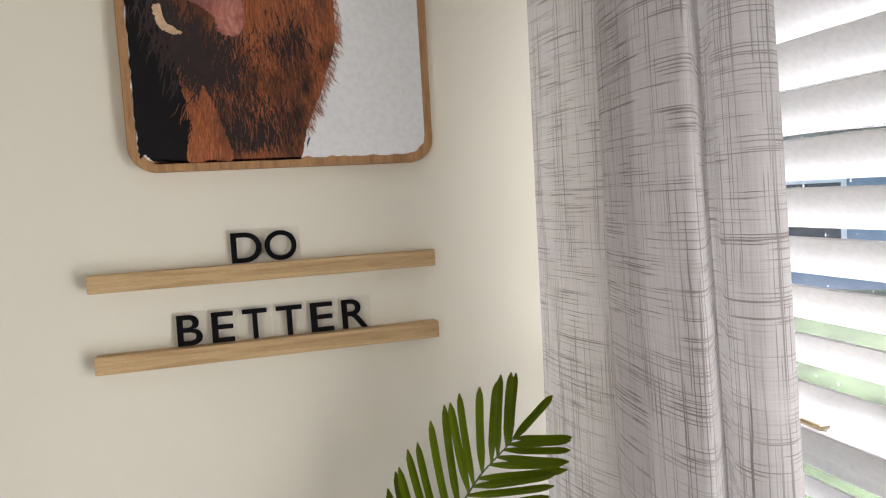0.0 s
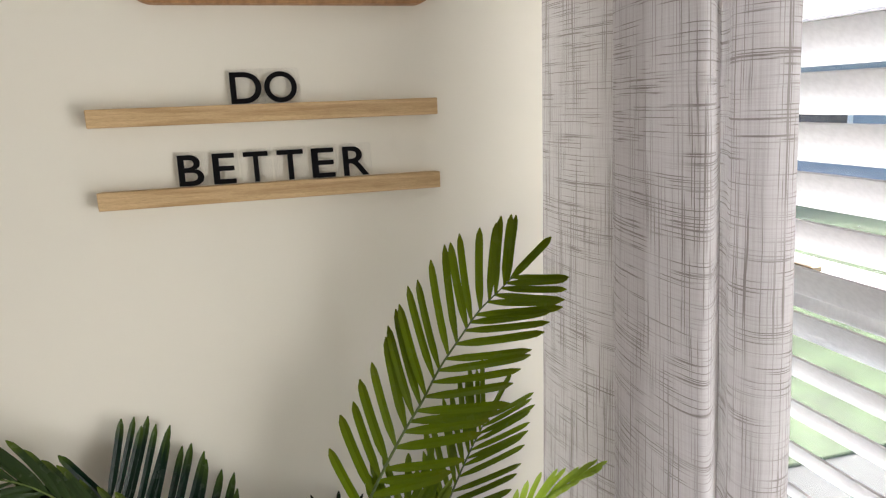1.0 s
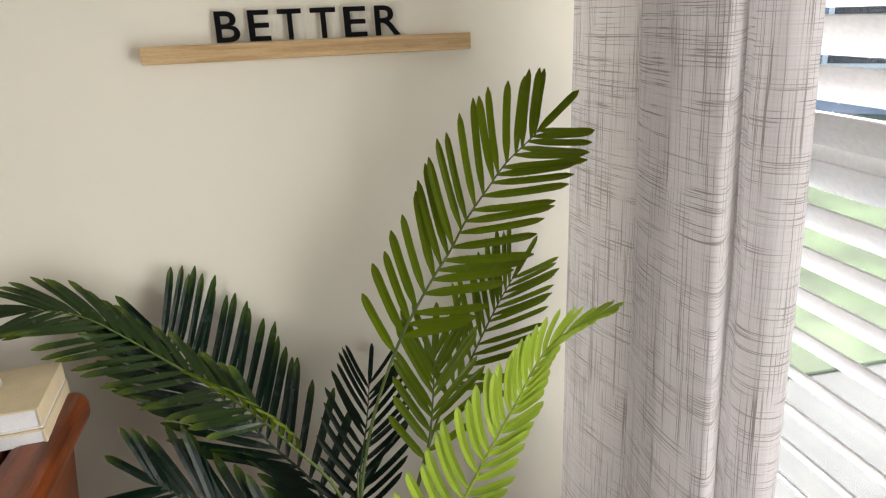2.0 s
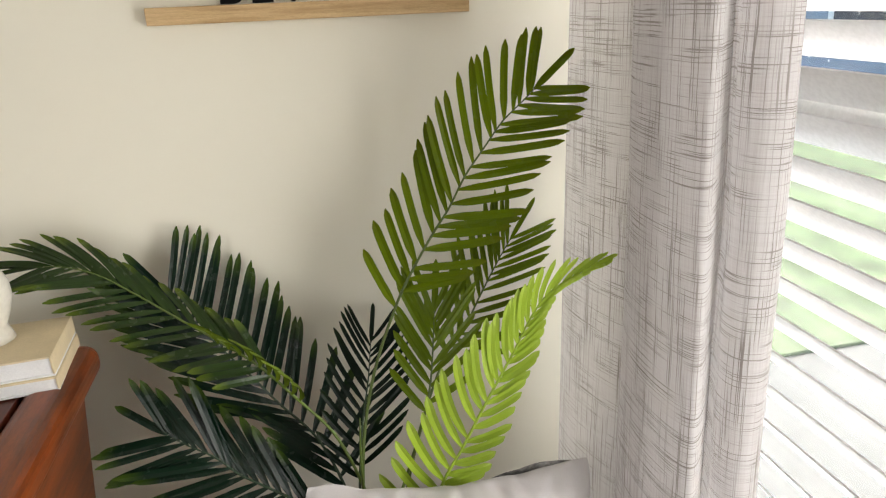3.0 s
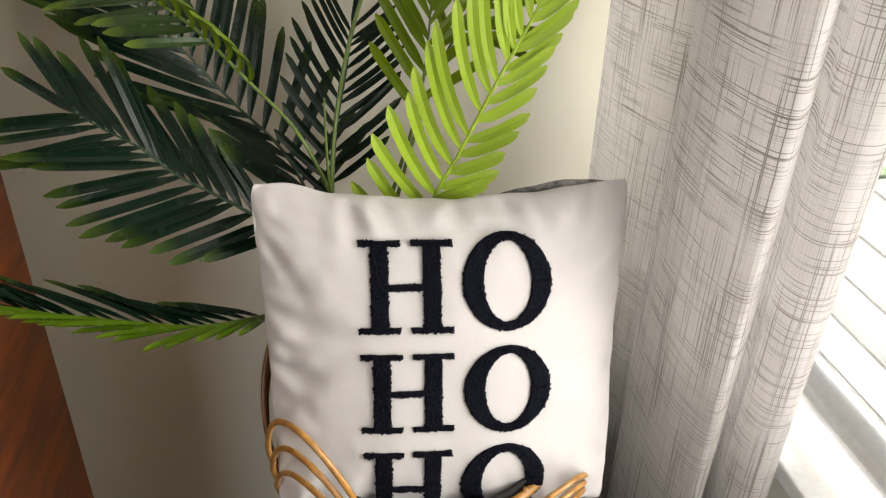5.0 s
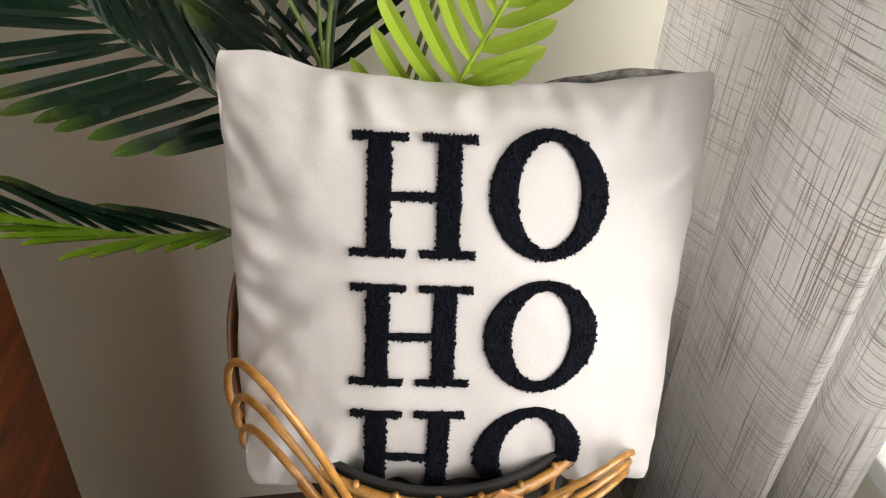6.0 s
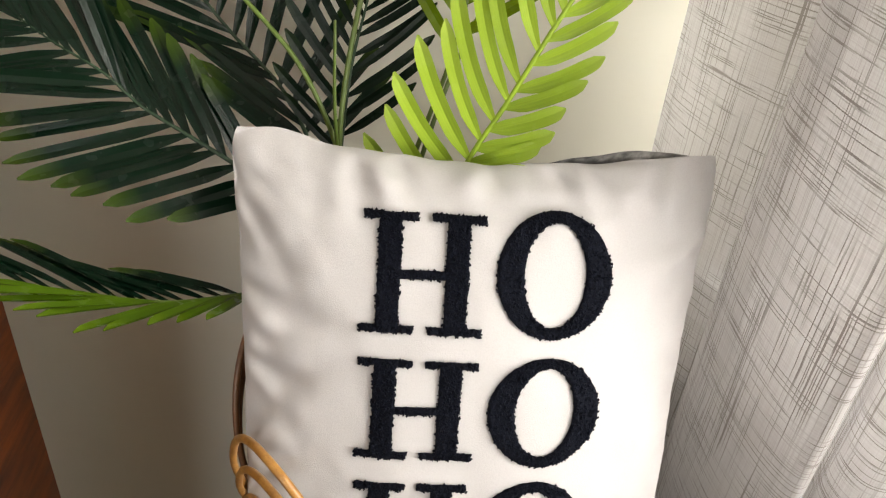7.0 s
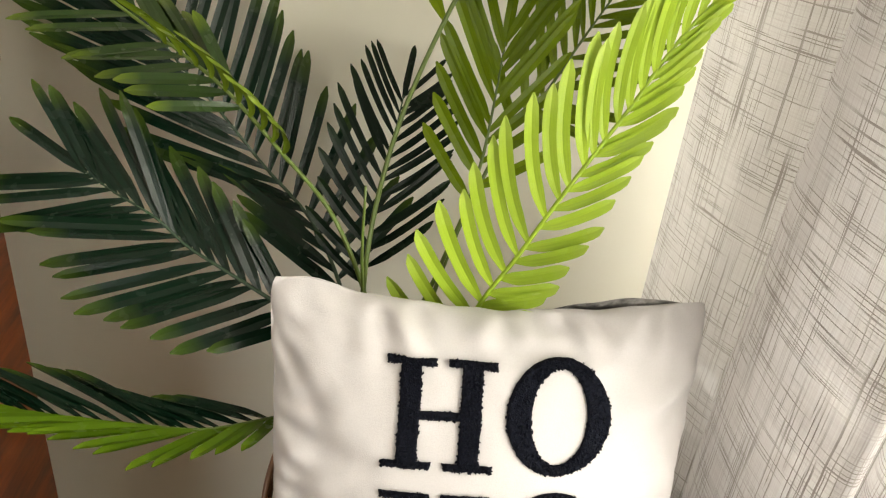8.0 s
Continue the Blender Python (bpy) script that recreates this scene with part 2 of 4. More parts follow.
def part(name, bm, mat, parent=None, label="", smooth=False, at=None):
    ob = new(name, mesh_of(bm, name, mat, smooth))
    if at is not None:
        ob.matrix_basis = at
    if parent is not None:
        ob.parent = parent
    if label:
        ob["label"] = label
    return ob


def thing(name, at=None):
    ob = new(name)
    ob.empty_display_size = 0.05
    if at is not None:
        ob.matrix_basis = at
    return ob


def box(bm, lo, hi, bevel=0.0, segments=2):
    g = bmesh.ops.create_cube(bm, size=1.0)
    size = [b - a for a, b in zip(lo, hi)]
    mid = [(a + b) / 2 for a, b in zip(lo, hi)]
    for v in g["verts"]:
        v.co = Vector([m + c * s for m, c, s in zip(mid, v.co, size)])
    if bevel:
        edges = list({e for v in g["verts"] for e in v.link_edges})
        bmesh.ops.bevel(bm, geom=edges, offset=bevel, segments=segments, affect="EDGES", profile=0.5)
    return bm


def boxed(lo, hi, bevel=0.0, segments=2):
    return box(bmesh.new(), lo, hi, bevel, segments)


def spline(points, n):
    """n + 1 points of a smooth curve through the points."""
    P = [Vector(p) for p in points]
    P = [2 * P[0] - P[1]] + P + [2 * P[-1] - P[-2]]
    out = []
    for k in range(n + 1):
        f = k / n * (len(P) - 3)
        i = min(int(f), len(P) - 4)
        t = f - i
        a, b, c, d = P[i:i + 4]
        out.append(0.5 * (2 * b + (c - a) * t + (2 * a - 5 * b + 4 * c - d) * t * t + (3 * b - a - 3 * c + d) * t ** 3))
    return out


def tube(bm, path, radius, sides=8):
    """A round rod along the path; radius is a number or a function of 0..1."""
    rings, up = [], Vector((0.3, 0.2, 1)).normalized()
    n = len(path)
    for i, p in enumerate(path):
        d = (path[min(i + 1, n - 1)] - path[max(i - 1, 0)]).normalized()
        a = d.cross(up)
        a = a.normalized() if a.length > 1e-4 else d.orthogonal().normalized()
        b = a.cross(d)
        up = b
        r = radius(i / (n - 1)) if callable(radius) else radius
        rings.append([bm.verts.new(p + r * (math.cos(q) * a + math.sin(q) * b)) for q in (2 * math.pi * k / sides for k in range(sides))])
    for r0, r1 in zip(rings, rings[1:]):
        for k in range(sides):
            bm.faces.new((r0[k], r0[(k + 1) % sides], r1[(k + 1) % sides], r1[k]))
    bm.faces.new(rings[0][::-1])
    bm.faces.new(rings[-1])
    return bm


def lathe(bm, profile, sides=32):
    rings = [[bm.verts.new((r * math.cos(2 * math.pi * k / sides), r * math.sin(2 * math.pi * k / sides), z)) for k in range(sides)] for r, z in profile]
    for r0, r1 in zip(rings, rings[1:]):
        for k in range(sides):
            bm.faces.new((r0[k], r0[(k + 1) % sides], r1[(k + 1) % sides], r1[k]))
    bm.faces.new(rings[0][::-1])
    bm.faces.new(rings[-1])
    return bm


def rounded_slab(w, h, d, r, seg=8, soft=0.002):
    """An upright slab with rounded corners: width along x, height along z, its back at y = 0, its front at y = -d."""
    bm = bmesh.new()
    ring = []
    for cx, cz, a0 in ((w / 2 - r, h / 2 - r, 0), (-w / 2 + r, h / 2 - r, 90), (-w / 2 + r, -h / 2 + r, 180), (w / 2 - r, -h / 2 + r, 270)):
        for k in range(seg + 1):
            a = radians(a0 + 90 * k / seg)
            ring.append((cx + r * math.cos(a), cz + r * math.sin(a)))
    f = bm.faces.new([bm.verts.new((x, 0, z)) for x, z in ring])
    out = bmesh.ops.extrude_face_region(bm, geom=[f])
    for v in out["geom"]:
        if isinstance(v, bmesh.types.BMVert):
            v.co.y = -d
    if soft:
        bmesh.ops.bevel(bm, geom=[e for e in bm.edges if abs(e.verts[0].co.y + d) < 1e-5 and abs(e.verts[1].co.y + d) < 1e-5], offset=soft, segments=2, affect="EDGES")
    bmesh.ops.recalc_face_normals(bm, faces=bm.faces)
    return bm


def letter_mesh(char, high, deep, stretch=1.0):
    """One capital of the built-in font as a bmesh: left foot at the origin, upright in the xz plane, front towards -y."""
    cu = bpy.data.curves.new("letter", "FONT")
    cu.body, cu.size, cu.extrude = char, 1.0, 0.5
    cu.offset = 0.012
    tmp = bpy.data.objects.new("letter", cu)
    me = bpy.data.meshes.new_from_object(tmp)
    bm = bmesh.new()
    bm.from_mesh(me)
    xs, ys = [v.co.x for v in bm.verts], [v.co.y for v in bm.verts]
    k = high / (max(ys) - min(ys))
    for v in bm.verts:
        v.co = Vector(((v.co.x - min(xs)) * k * stretch, -v.co.z * deep, (v.co.y - min(ys)) * k))
    bpy.data.objects.remove(tmp)
    bpy.data.curves.remove(cu)
    bpy.data.meshes.remove(me)
    return bm


# ---- the room ----
ROOM_X, ROOM_Y, ROOM_H = -3.2, -3.6, 2.1
FLOOR = -0.6
tagged(part("floor", boxed((ROOM_X, ROOM_Y, FLOOR - 0.1), (0, 0, FLOOR)), ROOM_FLOOR), "brown timber floor boards", "floor", kind="structure")
tagged(part("ceiling", boxed((ROOM_X, ROOM_Y, ROOM_H), (0.2, 0.12, ROOM_H + 0.1)), CEILING), "plain white painted ceiling", "ceiling", kind="structure")
tagged(part("wall_north", boxed((ROOM_X, 0, FLOOR - 0.1), (0.2, 0.12, ROOM_H)), WALL), "smooth cream painted plaster wall", "wall", kind="structure")
# out of view; its dark tone holds back light bounced into the corner
tagged(part("wall_west", boxed((ROOM_X - 0.12, ROOM_Y, FLOOR - 0.1), (ROOM_X, 0.12, ROOM_H)), ROOM_WALL), "plain unseen wall, warm grey to curb bounce light", "wall", kind="structure")

WIN_Y0, WIN_Y1, WIN_Z0, WIN_Z1 = -1.5, -0.06, 0.17, 2.0


def wall_with_opening(name, lo, hi, axis, a0, a1, z0, z1, label, mat=WALL):
    """A wall box with a rectangular opening through it; axis 0 or 1 runs along the wall."""
    bm = bmesh.new()

    def piece(b0, b1, c0, c1):
        l, h = list(lo), list(hi)
        l[axis], h[axis], l[2], h[2] = b0, b1, c0, c1
        box(bm, l, h)

    piece(lo[axis], a0, lo[2], hi[2])
    piece(a1, hi[axis], lo[2], hi[2])
    piece(a0, a1, lo[2], z0)
    piece(a0, a1, z1, hi[2])
    return tagged(part(name, bm, mat), label, "wall", kind="structure")


wall_with_opening("wall_east", (0, ROOM_Y, FLOOR - 0.1), (0.2, 0, ROOM_H), 1, WIN_Y0, WIN_Y1, WIN_Z0, WIN_Z1, "cream painted wall with a wide window opening")
wall_with_opening("wall_south", (ROOM_X, ROOM_Y - 0.12, FLOOR - 0.1), (0.2, ROOM_Y, ROOM_H), 0, -3.1, -1.8, 0.6, 1.8, "unseen wall with a window opening, warm grey to curb bounce light", ROOM_WALL)

# window in the east wall
window = thing("window_1", pose(0, 0, 0))
tagged(window, "white framed window behind horizontal blinds", "window", kind="structure")
part("sill", boxed((-0.032, WIN_Y0 - 0.04, WIN_Z0), (0.2, WIN_Y1 + 0.04, WIN_Z0 + 0.03), 0.004), WHITE, window)
part("bead", boxed((0.074, WIN_Y0, WIN_Z0 + 0.03), (0.09, WIN_Y1, WIN_Z0 + 0.055), 0.003), WHITE, window)
FX0, FX1 = 0.092, 0.15
for lo, hi, nm in (((FX0, WIN_Y0, WIN_Z0 + 0.03), (FX1, WIN_Y1, 0.26), "bottom_rail"), ((FX0, WIN_Y0, 1.92), (FX1, WIN_Y1, WIN_Z1), "top_rail"),
                   ((FX0, WIN_Y0, 0.26), (FX1, WIN_Y0 + 0.06, 1.92), "stile"), ((FX0, WIN_Y1 - 0.06, 0.26), (FX1, WIN_Y1, 1.92), "stile"),
                   ((FX0, -0.88, 0.26), (FX1, -0.82, 1.92), "mullion")):
    part(nm, boxed(lo, hi, 0.004), WHITE, window)
for a, b in ((WIN_Y0 + 0.06, -0.88), (-0.82, WIN_Y1 - 0.06)):
    part("transom", boxed((FX0 - 0.012, a, 1.07), (FX1, b, 1.125), 0.004), WHITE, window)
    for z0, z1 in ((0.26, 1.07), (1.125, 1.92)):
        p = part("pane", boxed((0.118, a, z0), (0.124, b, z1)), GLASS, window)
        p.visible_shadow = False

for y in (-0.36, -0.62):
    part("latch", boxed((0.072, y - 0.018, 1.126), (0.09, y + 0.018, 1.134), 0.003), LATCH, window, "bronze window latch")
part("sash_slot", boxed((0.0785, -0.8, 1.1), (0.0795, -0.44, 1.106)), ROOF, window, "dark slot in the sash")

drop_verts, drop_faces = [], []
drop_rnd = random.Random(5)
for k in range(420):
    cy, cz, r = drop_rnd.uniform(-0.8, -0.2), drop_rnd.uniform(1.13, 1.6), drop_rnd.uniform(0.0006, 0.0020)
    base = len(drop_verts)
    drop_verts.append((0.1178 - r * 0.7, cy, cz - r * 0.3))
    for q in range(6):
        a = 2 * math.pi * q / 6
        drop_verts.append((0.1178, cy + r * math.cos(a), cz + r * 1.3 * math.sin(a)))
    drop_faces += [(base, base + 1 + q, base + 1 + (q + 1) % 6) for q in range(6)]
drop_me = bpy.data.meshes.new("raindrops")
drop_me.from_pydata(drop_verts, [], drop_faces)
drop_me.materials.append(plain("water_bead", (0.75, 0.8, 0.85), 0.05, 0.05, 50, 0.0, 50, 0.0, "Object", 0.8))
drops = new("raindrops", drop_me)
drops.parent = window
tagged(drops, "clear raindrops on the window pane", kind="stuff")

# horizontal blind in the opening
blind = thing("window_blind", pose(0.045, 0, 0))
tagged(blind, "white wide-slat horizontal blind, tilted half open", "blind")
SLAT_W, PITCH = 0.063, 0.058
slat_bm = bmesh.new()
BY0, BY1 = WIN_Y0 + 0.015, WIN_Y1 - 0.015
prof = [(SLAT_W * (k / 6 - 0.5), 0.0016 * (1 - (k / 3 - 1) ** 2)) for k in range(7)]
loop = [(u, w + 0.0014) for u, w in prof] + [(u, w - 0.0014) for u, w in reversed(prof)]
ends = [[slat_bm.verts.new((u, y, w)) for u, w in loop] for y in (BY0, BY1)]
for k in range(len(loop)):
    j = (k + 1) % len(loop)
    slat_bm.faces.new((ends[0][k], ends[0][j], ends[1][j], ends[1][k]))
for e in ends:
    slat_bm.faces.new(e)
bmesh.ops.recalc_face_normals(slat_bm, faces=slat_bm.faces)
slat_me = mesh_of(slat_bm, "slat", SLAT)
n_slats = 28
for k in range(n_slats):
    ob = new("slat", slat_me)
    ob.parent = blind
    ob.matrix_basis = pose(0, 0, 0.31 + PITCH * k, 0, 50 + random.uniform(-1, 1), 0)
part("bottom_rail", boxed((-0.026, BY0, 0.262), (0.026, BY1, 0.28), 0.004), WHITE, blind)
part("head_rail", boxed((-0.03, BY0, 1.92), (0.03, BY1, 1.985), 0.004), WHITE, blind)
for y in (-0.98, -1.3):
    bm = bmesh.new()
    tube(bm, [Vector((-0.031, y, 0.28)), Vector((-0.031, y, 1.93))], 0.0011, 6)
    part("ladder_cord", bm, CORD, blind)
    bm = bmesh.new()
    tube(bm, [Vector((0.031, y, 0.28)), Vector((0.031, y, 1.93))], 0.0011, 6)
    part("ladder_cord", bm, CORD, blind)

# ---- curtain ----
FOLDS = [(-0.188, -0.116), (-0.188, -0.150), (-0.184, -0.190), (-0.172, -0.245), (-0.152, -0.290), (-0.128, -0.306), (-0.134, -0.318), (-0.166, -0.322), (-0.196, -0.352), (-0.212, -0.410), (-0.216, -0.470), (-0.210, -0.518),
         (-0.196, -0.534), (-0.168, -0.510), (-0.132, -0.468), (-0.114, -0.446), (-0.122, -0.470), (-0.142, -0.505), (-0.138, -0.536), (-0.114, -0.546), (-0.090, -0.530), (-0.078, -0.490), (-0.090, -0.440), (-0.070, -0.390),
         (-0.055, -0.340), (-0.085, -0.290), (-0.060, -0.235), (-0.080, -0.190)]


def curtain_sheet():
    plan = spline([(x, y, 0) for x, y in FOLDS], 220)
    run = [0.0]
    for a, b in zip(plan, plan[1:]):
        run.append(run[-1] + (b - a).length)
    bm = bmesh.new()
    uv = bm.loops.layers.uv.new("UVMap")
    rows_n, top, bottom = 130, 2.05, FLOOR + 0.006
    grid = []
    for j in range(rows_n + 1):
        z = bottom + (top - bottom) * j / rows_n
        line = []
        for p, s in zip(plan, run):
            f = s / run[-1]
            out = max(0.0, min(1.0, (-p.y - 0.15) / 0.35))
            sway = 0.006 * noise.noise((f * 5, z * 1.3, 0.3)) + 0.003 * noise.noise((f * 14, z * 3.0, 2.1))
            x = p.x + sway * min(1.0, 0.2 + f * 4) - 0.020 * out * (z - 0.9)
            y = p.y + 0.034 * out * (z - 0.9) + 0.006 * noise.noise((f * 4, z * 1.1, 5.0)) * out
            line.append(bm.verts.new((min(x, -0.034), min(y, -0.003), z)))
        grid.append(line)
    for j in range(rows_n):
        for i in range(len(plan) - 1):
            f = bm.faces.new((grid[j][i], grid[j][i + 1], grid[j + 1][i + 1], grid[j + 1][i]))
            for lp, (a, b) in zip(f.loops, ((i, j), (i + 1, j), (i + 1, j + 1), (i, j + 1))):
                lp[uv].uv = (run[a] * 1.0, (top - bottom) * b / rows_n)
    return bm


curtain = part("curtain", curtain_sheet(), LINEN, smooth=True)
tagged(curtain, "sheer grey-beige linen curtain with slub weave, hanging in folds", "curtain")

# ---- framed board on the wall ----
board = thing("picture_board", pose(-0.538, 0, 1.767))
tagged(board, "wooden board with a printed picture in white, brown and black", "picture")
part("board", rounded_slab(0.44, 0.52, 0.026, 0.035), BOARD_WOOD, board)


def outline_patch(points, y, name, mat, parent, label=""):
    bm = bmesh.new()
    f = bm.faces.new([bm.verts.new((x, y, z)) for x, z in points])
    out = bmesh.ops.extrude_face_region(bm, geom=[f])
    for v in out["geom"]:
        if isinstance(v, bmesh.types.BMVert):
            v.co.y = y - 0.0003
    bmesh.ops.recalc_face_normals(bm, faces=bm.faces)
    return part(name, bm, mat, parent, label)


def print_ink(name, dark, light, streak, tones=(0.42, 0.60), deep=0.06):
    """Printed brush strokes: fine strands that follow a slow swirl, over light and dark clouds."""
    m, tree, bsdf, _ = material(name)
    cloud = noise_tex(tree, coords(tree, "Object", (1, 1, 0.55)), 13, 3, 0.6)
    vec = coords(tree, "Object", (streak, 1, streak * 0.10), (0, 0.2, 0))
    swirl = tree.nodes.new("ShaderNodeVectorMath")
    swirl.operation, swirl.inputs["Scale"].default_value = "SCALE", 6.0
    drift = node(tree, "ShaderNodeTexNoise", Scale=7.0, Detail=2.0)
    tree.links.new(coords(tree), drift.inputs["Vector"])
    tree.links.new(drift.outputs["Color"], swirl.inputs[0])
    add = tree.nodes.new("ShaderNodeVectorMath")
    tree.links.new(vec, add.inputs[0])
    tree.links.new(swirl.outputs[0], add.inputs[1])
    fur = noise_tex(tree, add.outputs[0], 3.0, 7, 0.75)
    col = ramp(tree, fur, [(0.34, dark), (0.52, tuple(0.45 * a + 0.55 * b for a, b in zip(light, dark))), (0.68, light)])
    tone = ramp(tree, cloud, [(tones[0], (deep, deep * 0.7, deep * 0.8)), (tones[1], (1, 1, 1))])
    tree.links.new(mixed(tree, col, tone, 1.0, "MULTIPLY"), bsdf.inputs["Base Color"])
    bsdf.inputs["Roughness"].default_value = 0.4
    return m


def ragged(points, n, rough, seed):
    """A closed outline through the points with a worn, uneven edge."""
    pts = spline([(x, 0, z) for x, z in points + points[:1]], n)[:-1]
    return [(p.x + rough * noise.noise((p.x * 420, p.z * 240, seed)), p.z + rough * noise.noise((p.x * 420, p.z * 240, seed + 9))) for p in pts]


PW, PH, PR = 0.207, 0.247, 0.03
field = []
for cx, cz, a0 in ((PW - PR, PH - PR, 0), (-PW + PR, PH - PR, 90), (-PW + PR, -PH + PR, 180), (PW - PR, -PH + PR, 270)):
    arc = [(cx + PR * math.cos(radians(a0 + 9 * k)), cz + PR * math.sin(radians(a0 + 9 * k))) for k in range(11)]
    if field:
        x0, z0 = field[-1]
        field += [(x0 + (arc[0][0] - x0) * k / 40, z0 + (arc[0][1] - z0) * k / 40) for k in range(1, 40)]
    field += arc
field = [(x + 0.003 * noise.noise((x * 90, z * 90, 1)), z + 0.003 * noise.noise((x * 90, z * 90, 4))) for x, z in field]
PRINT_WHITE = plain("printed_white", (0.90, 0.92, 0.93), 0.4, 0.02, 5, 0.05)
PRINT_BLACK = plain("printed_black", (0.005, 0.004, 0.005), 0.45, 0.3, 30, 0.05, spec=0.2)
PRINT_BROWN = print_ink("printed_brown", (0.07, 0.011, 0.004), (0.66, 0.20, 0.06), 150, (0.36, 0.56), 0.05)
PRINT_PINK = print_ink("printed_pink", (0.30, 0.07, 0.05), (0.66, 0.30, 0.23), 30, (0.30, 0.50), 0.2)
outline_patch(field, -0.0262, "print_ground", PRINT_WHITE, board, "white printed ground with a worn edge")
BR = [(0.066, 0.246), (0.085, 0.12), (0.079, -0.03), (0.077, -0.08), (0.052, -0.15), (0.03, -0.20), (0.016, -0.2465), (0.0, -0.2468), (-0.17, -0.2468), (-0.185, -0.2468), (-0.185, -0.22), (-0.185, -0.1), (-0.185, 0.1), (-0.185, 0.2), (-0.17, 0.246)]
BK = [(-0.17, 0.246), (-0.166, 0.0), (-0.152, -0.06), (-0.146, -0.12), (-0.136, -0.18), (-0.131, -0.2), (-0.130, -0.2455),  (-0.150, -0.2460), (-0.180, -0.2460), (-0.197, -0.236), (-0.2055, -0.21), (-0.2055, 0.1), (-0.2055, 0.21), (-0.19, 0.24)]
outline_patch(ragged(BR, 420, 0.002, 2), -0.0268, "print_shape", PRINT_BROWN, board, "brown printed shape")
outline_patch(ragged(BK, 420, 0.003, 5), -0.0274, "print_shape", PRINT_BLACK, board, "black printed shape")
PRINT_DARK = plain("printed_dark_brown", (0.018, 0.006, 0.006), 0.45, 0.6, 40, 0.05, 300)
PRINT_RUST = print_ink("printed_rust", (0.12, 0.02, 0.006), (0.66, 0.21, 0.07), 150, (0.30, 0.50), 0.15)
PRINT_CREAM = plain("printed_cream", (0.62, 0.42, 0.27), 0.45, 0.3, 60, 0.05, 300)


def print_strokes(name, mat, y, spots, lean, long, seed, label, wide=0.0007):
    """Many fine printed brush strokes: spots gives the root of each, from a random generator."""
    rnd, bm = random.Random(seed), bmesh.new()
    for x, z in spots(rnd):
        a = radians(lean + rnd.gauss(0, 14))
        length, w = long * rnd.uniform(0.5, 1.3), wide * rnd.uniform(0.6, 1.4)
        d, q = Vector((math.sin(a), 0, -math.cos(a))), Vector((math.cos(a), 0, math.sin(a)))
        p = Vector((x, y - rnd.uniform(0, 0.0002), z))
        bend = q * rnd.uniform(-0.12, 0.12) * length
        mid, end = p + d * length * 0.5 + bend, p + d * length
        if end.z < -0.244 or abs(end.x) > 0.205:
            continue
        v = [bm.verts.new(c) for c in (p - q * w * 0.5, p + q * w * 0.5, mid + q * w * 0.6, end, mid - q * w * 0.6)]
        bm.faces.new((v[0], v[1], v[2], v[4]))
        bm.faces.new((v[4], v[2], v[3]))
    return tagged(part(name, bm, mat, board, label), kind="stuff")


def cloud(cx, cz, rx, rz, n):
    return lambda rnd: [(cx + rx * rnd.gauss(0, 0.5), cz + rz * rnd.gauss(0, 0.5)) for _ in range(n)]


def along(points, n, spread):
    line = spline([(x, 0, z) for x, z in points], 60)
    return lambda rnd: [(p.x + rnd.gauss(0, spread), p.z + rnd.gauss(0, spread)) for p in (rnd.choice(line) for _ in range(n))]


outline_patch(ragged([(-0.114, -0.140), (-0.106, -0.155), (-0.092, -0.195), (-0.080, -0.2455), (-0.110, -0.2458), (-0.142, -0.2458), (-0.132, -0.20)], 220, 0.003, 15), -0.0278, "print_shape", PRINT_RUST, board, "rust-brown printed shape")
print_strokes("print_texture", PRINT_RUST, -0.0281, along(BR[:6], 420, 0.004), 28, 0.012, 31, "rust-brown printed strokes")
print_strokes("print_texture", PRINT_DARK, -0.0279, along([(-0.168, -0.02), (-0.135, -0.08), (-0.115, -0.12)], 500, 0.016), -6, 0.03, 32, "dark printed strokes", 0.0016)
print_strokes("print_texture", PRINT_DARK, -0.0279, cloud(-0.085, -0.10, 0.05, 0.05, 420), -8, 0.028, 33, "dark printed strokes", 0.0014)
print_strokes("print_texture", PRINT_DARK, -0.0279, cloud(-0.045, -0.20, 0.05, 0.05, 520), 4, 0.028, 34, "dark printed strokes", 0.0016)
print_strokes("print_texture", PRINT_DARK, -0.0279, cloud(0.005, -0.075, 0.035, 0.03, 240), 6, 0.022, 35, "dark printed strokes", 0.0012)
print_strokes("print_texture", PRINT_RUST, -0.0283, along([(-0.125, -0.16), (-0.115, -0.20), (-0.115, -0.235)], 220, 0.010), -14, 0.022, 36, "rust-brown printed strokes")
print_strokes("print_texture", PRINT_RUST, -0.0283, cloud(-0.02, -0.09, 0.055, 0.14, 500), 4, 0.024, 37, "rust-brown printed strokes")
# pale and pink shapes round a black one
outline_patch(ragged([(-0.060, 0.03), (-0.050, -0.04), (-0.060, -0.070), (-0.084, -0.068), (-0.092, -0.046), (-0.112, -0.030), (-0.150, -0.006), (-0.150, 0.06), (-0.09, 0.07)], 160, 0.003, 8), -0.0286, "print_shape", PRINT_PINK, board, "pinkish printed shape")
outline_patch(ragged([(-0.172, -0.034), (-0.162, -0.030), (-0.156, -0.052), (-0.144, -0.062), (-0.134, -0.068), (-0.150, -0.070), (-0.166, -0.058)], 120, 0.003, 21), -0.0286, "print_shape", PRINT_CREAM, board, "cream printed shape")

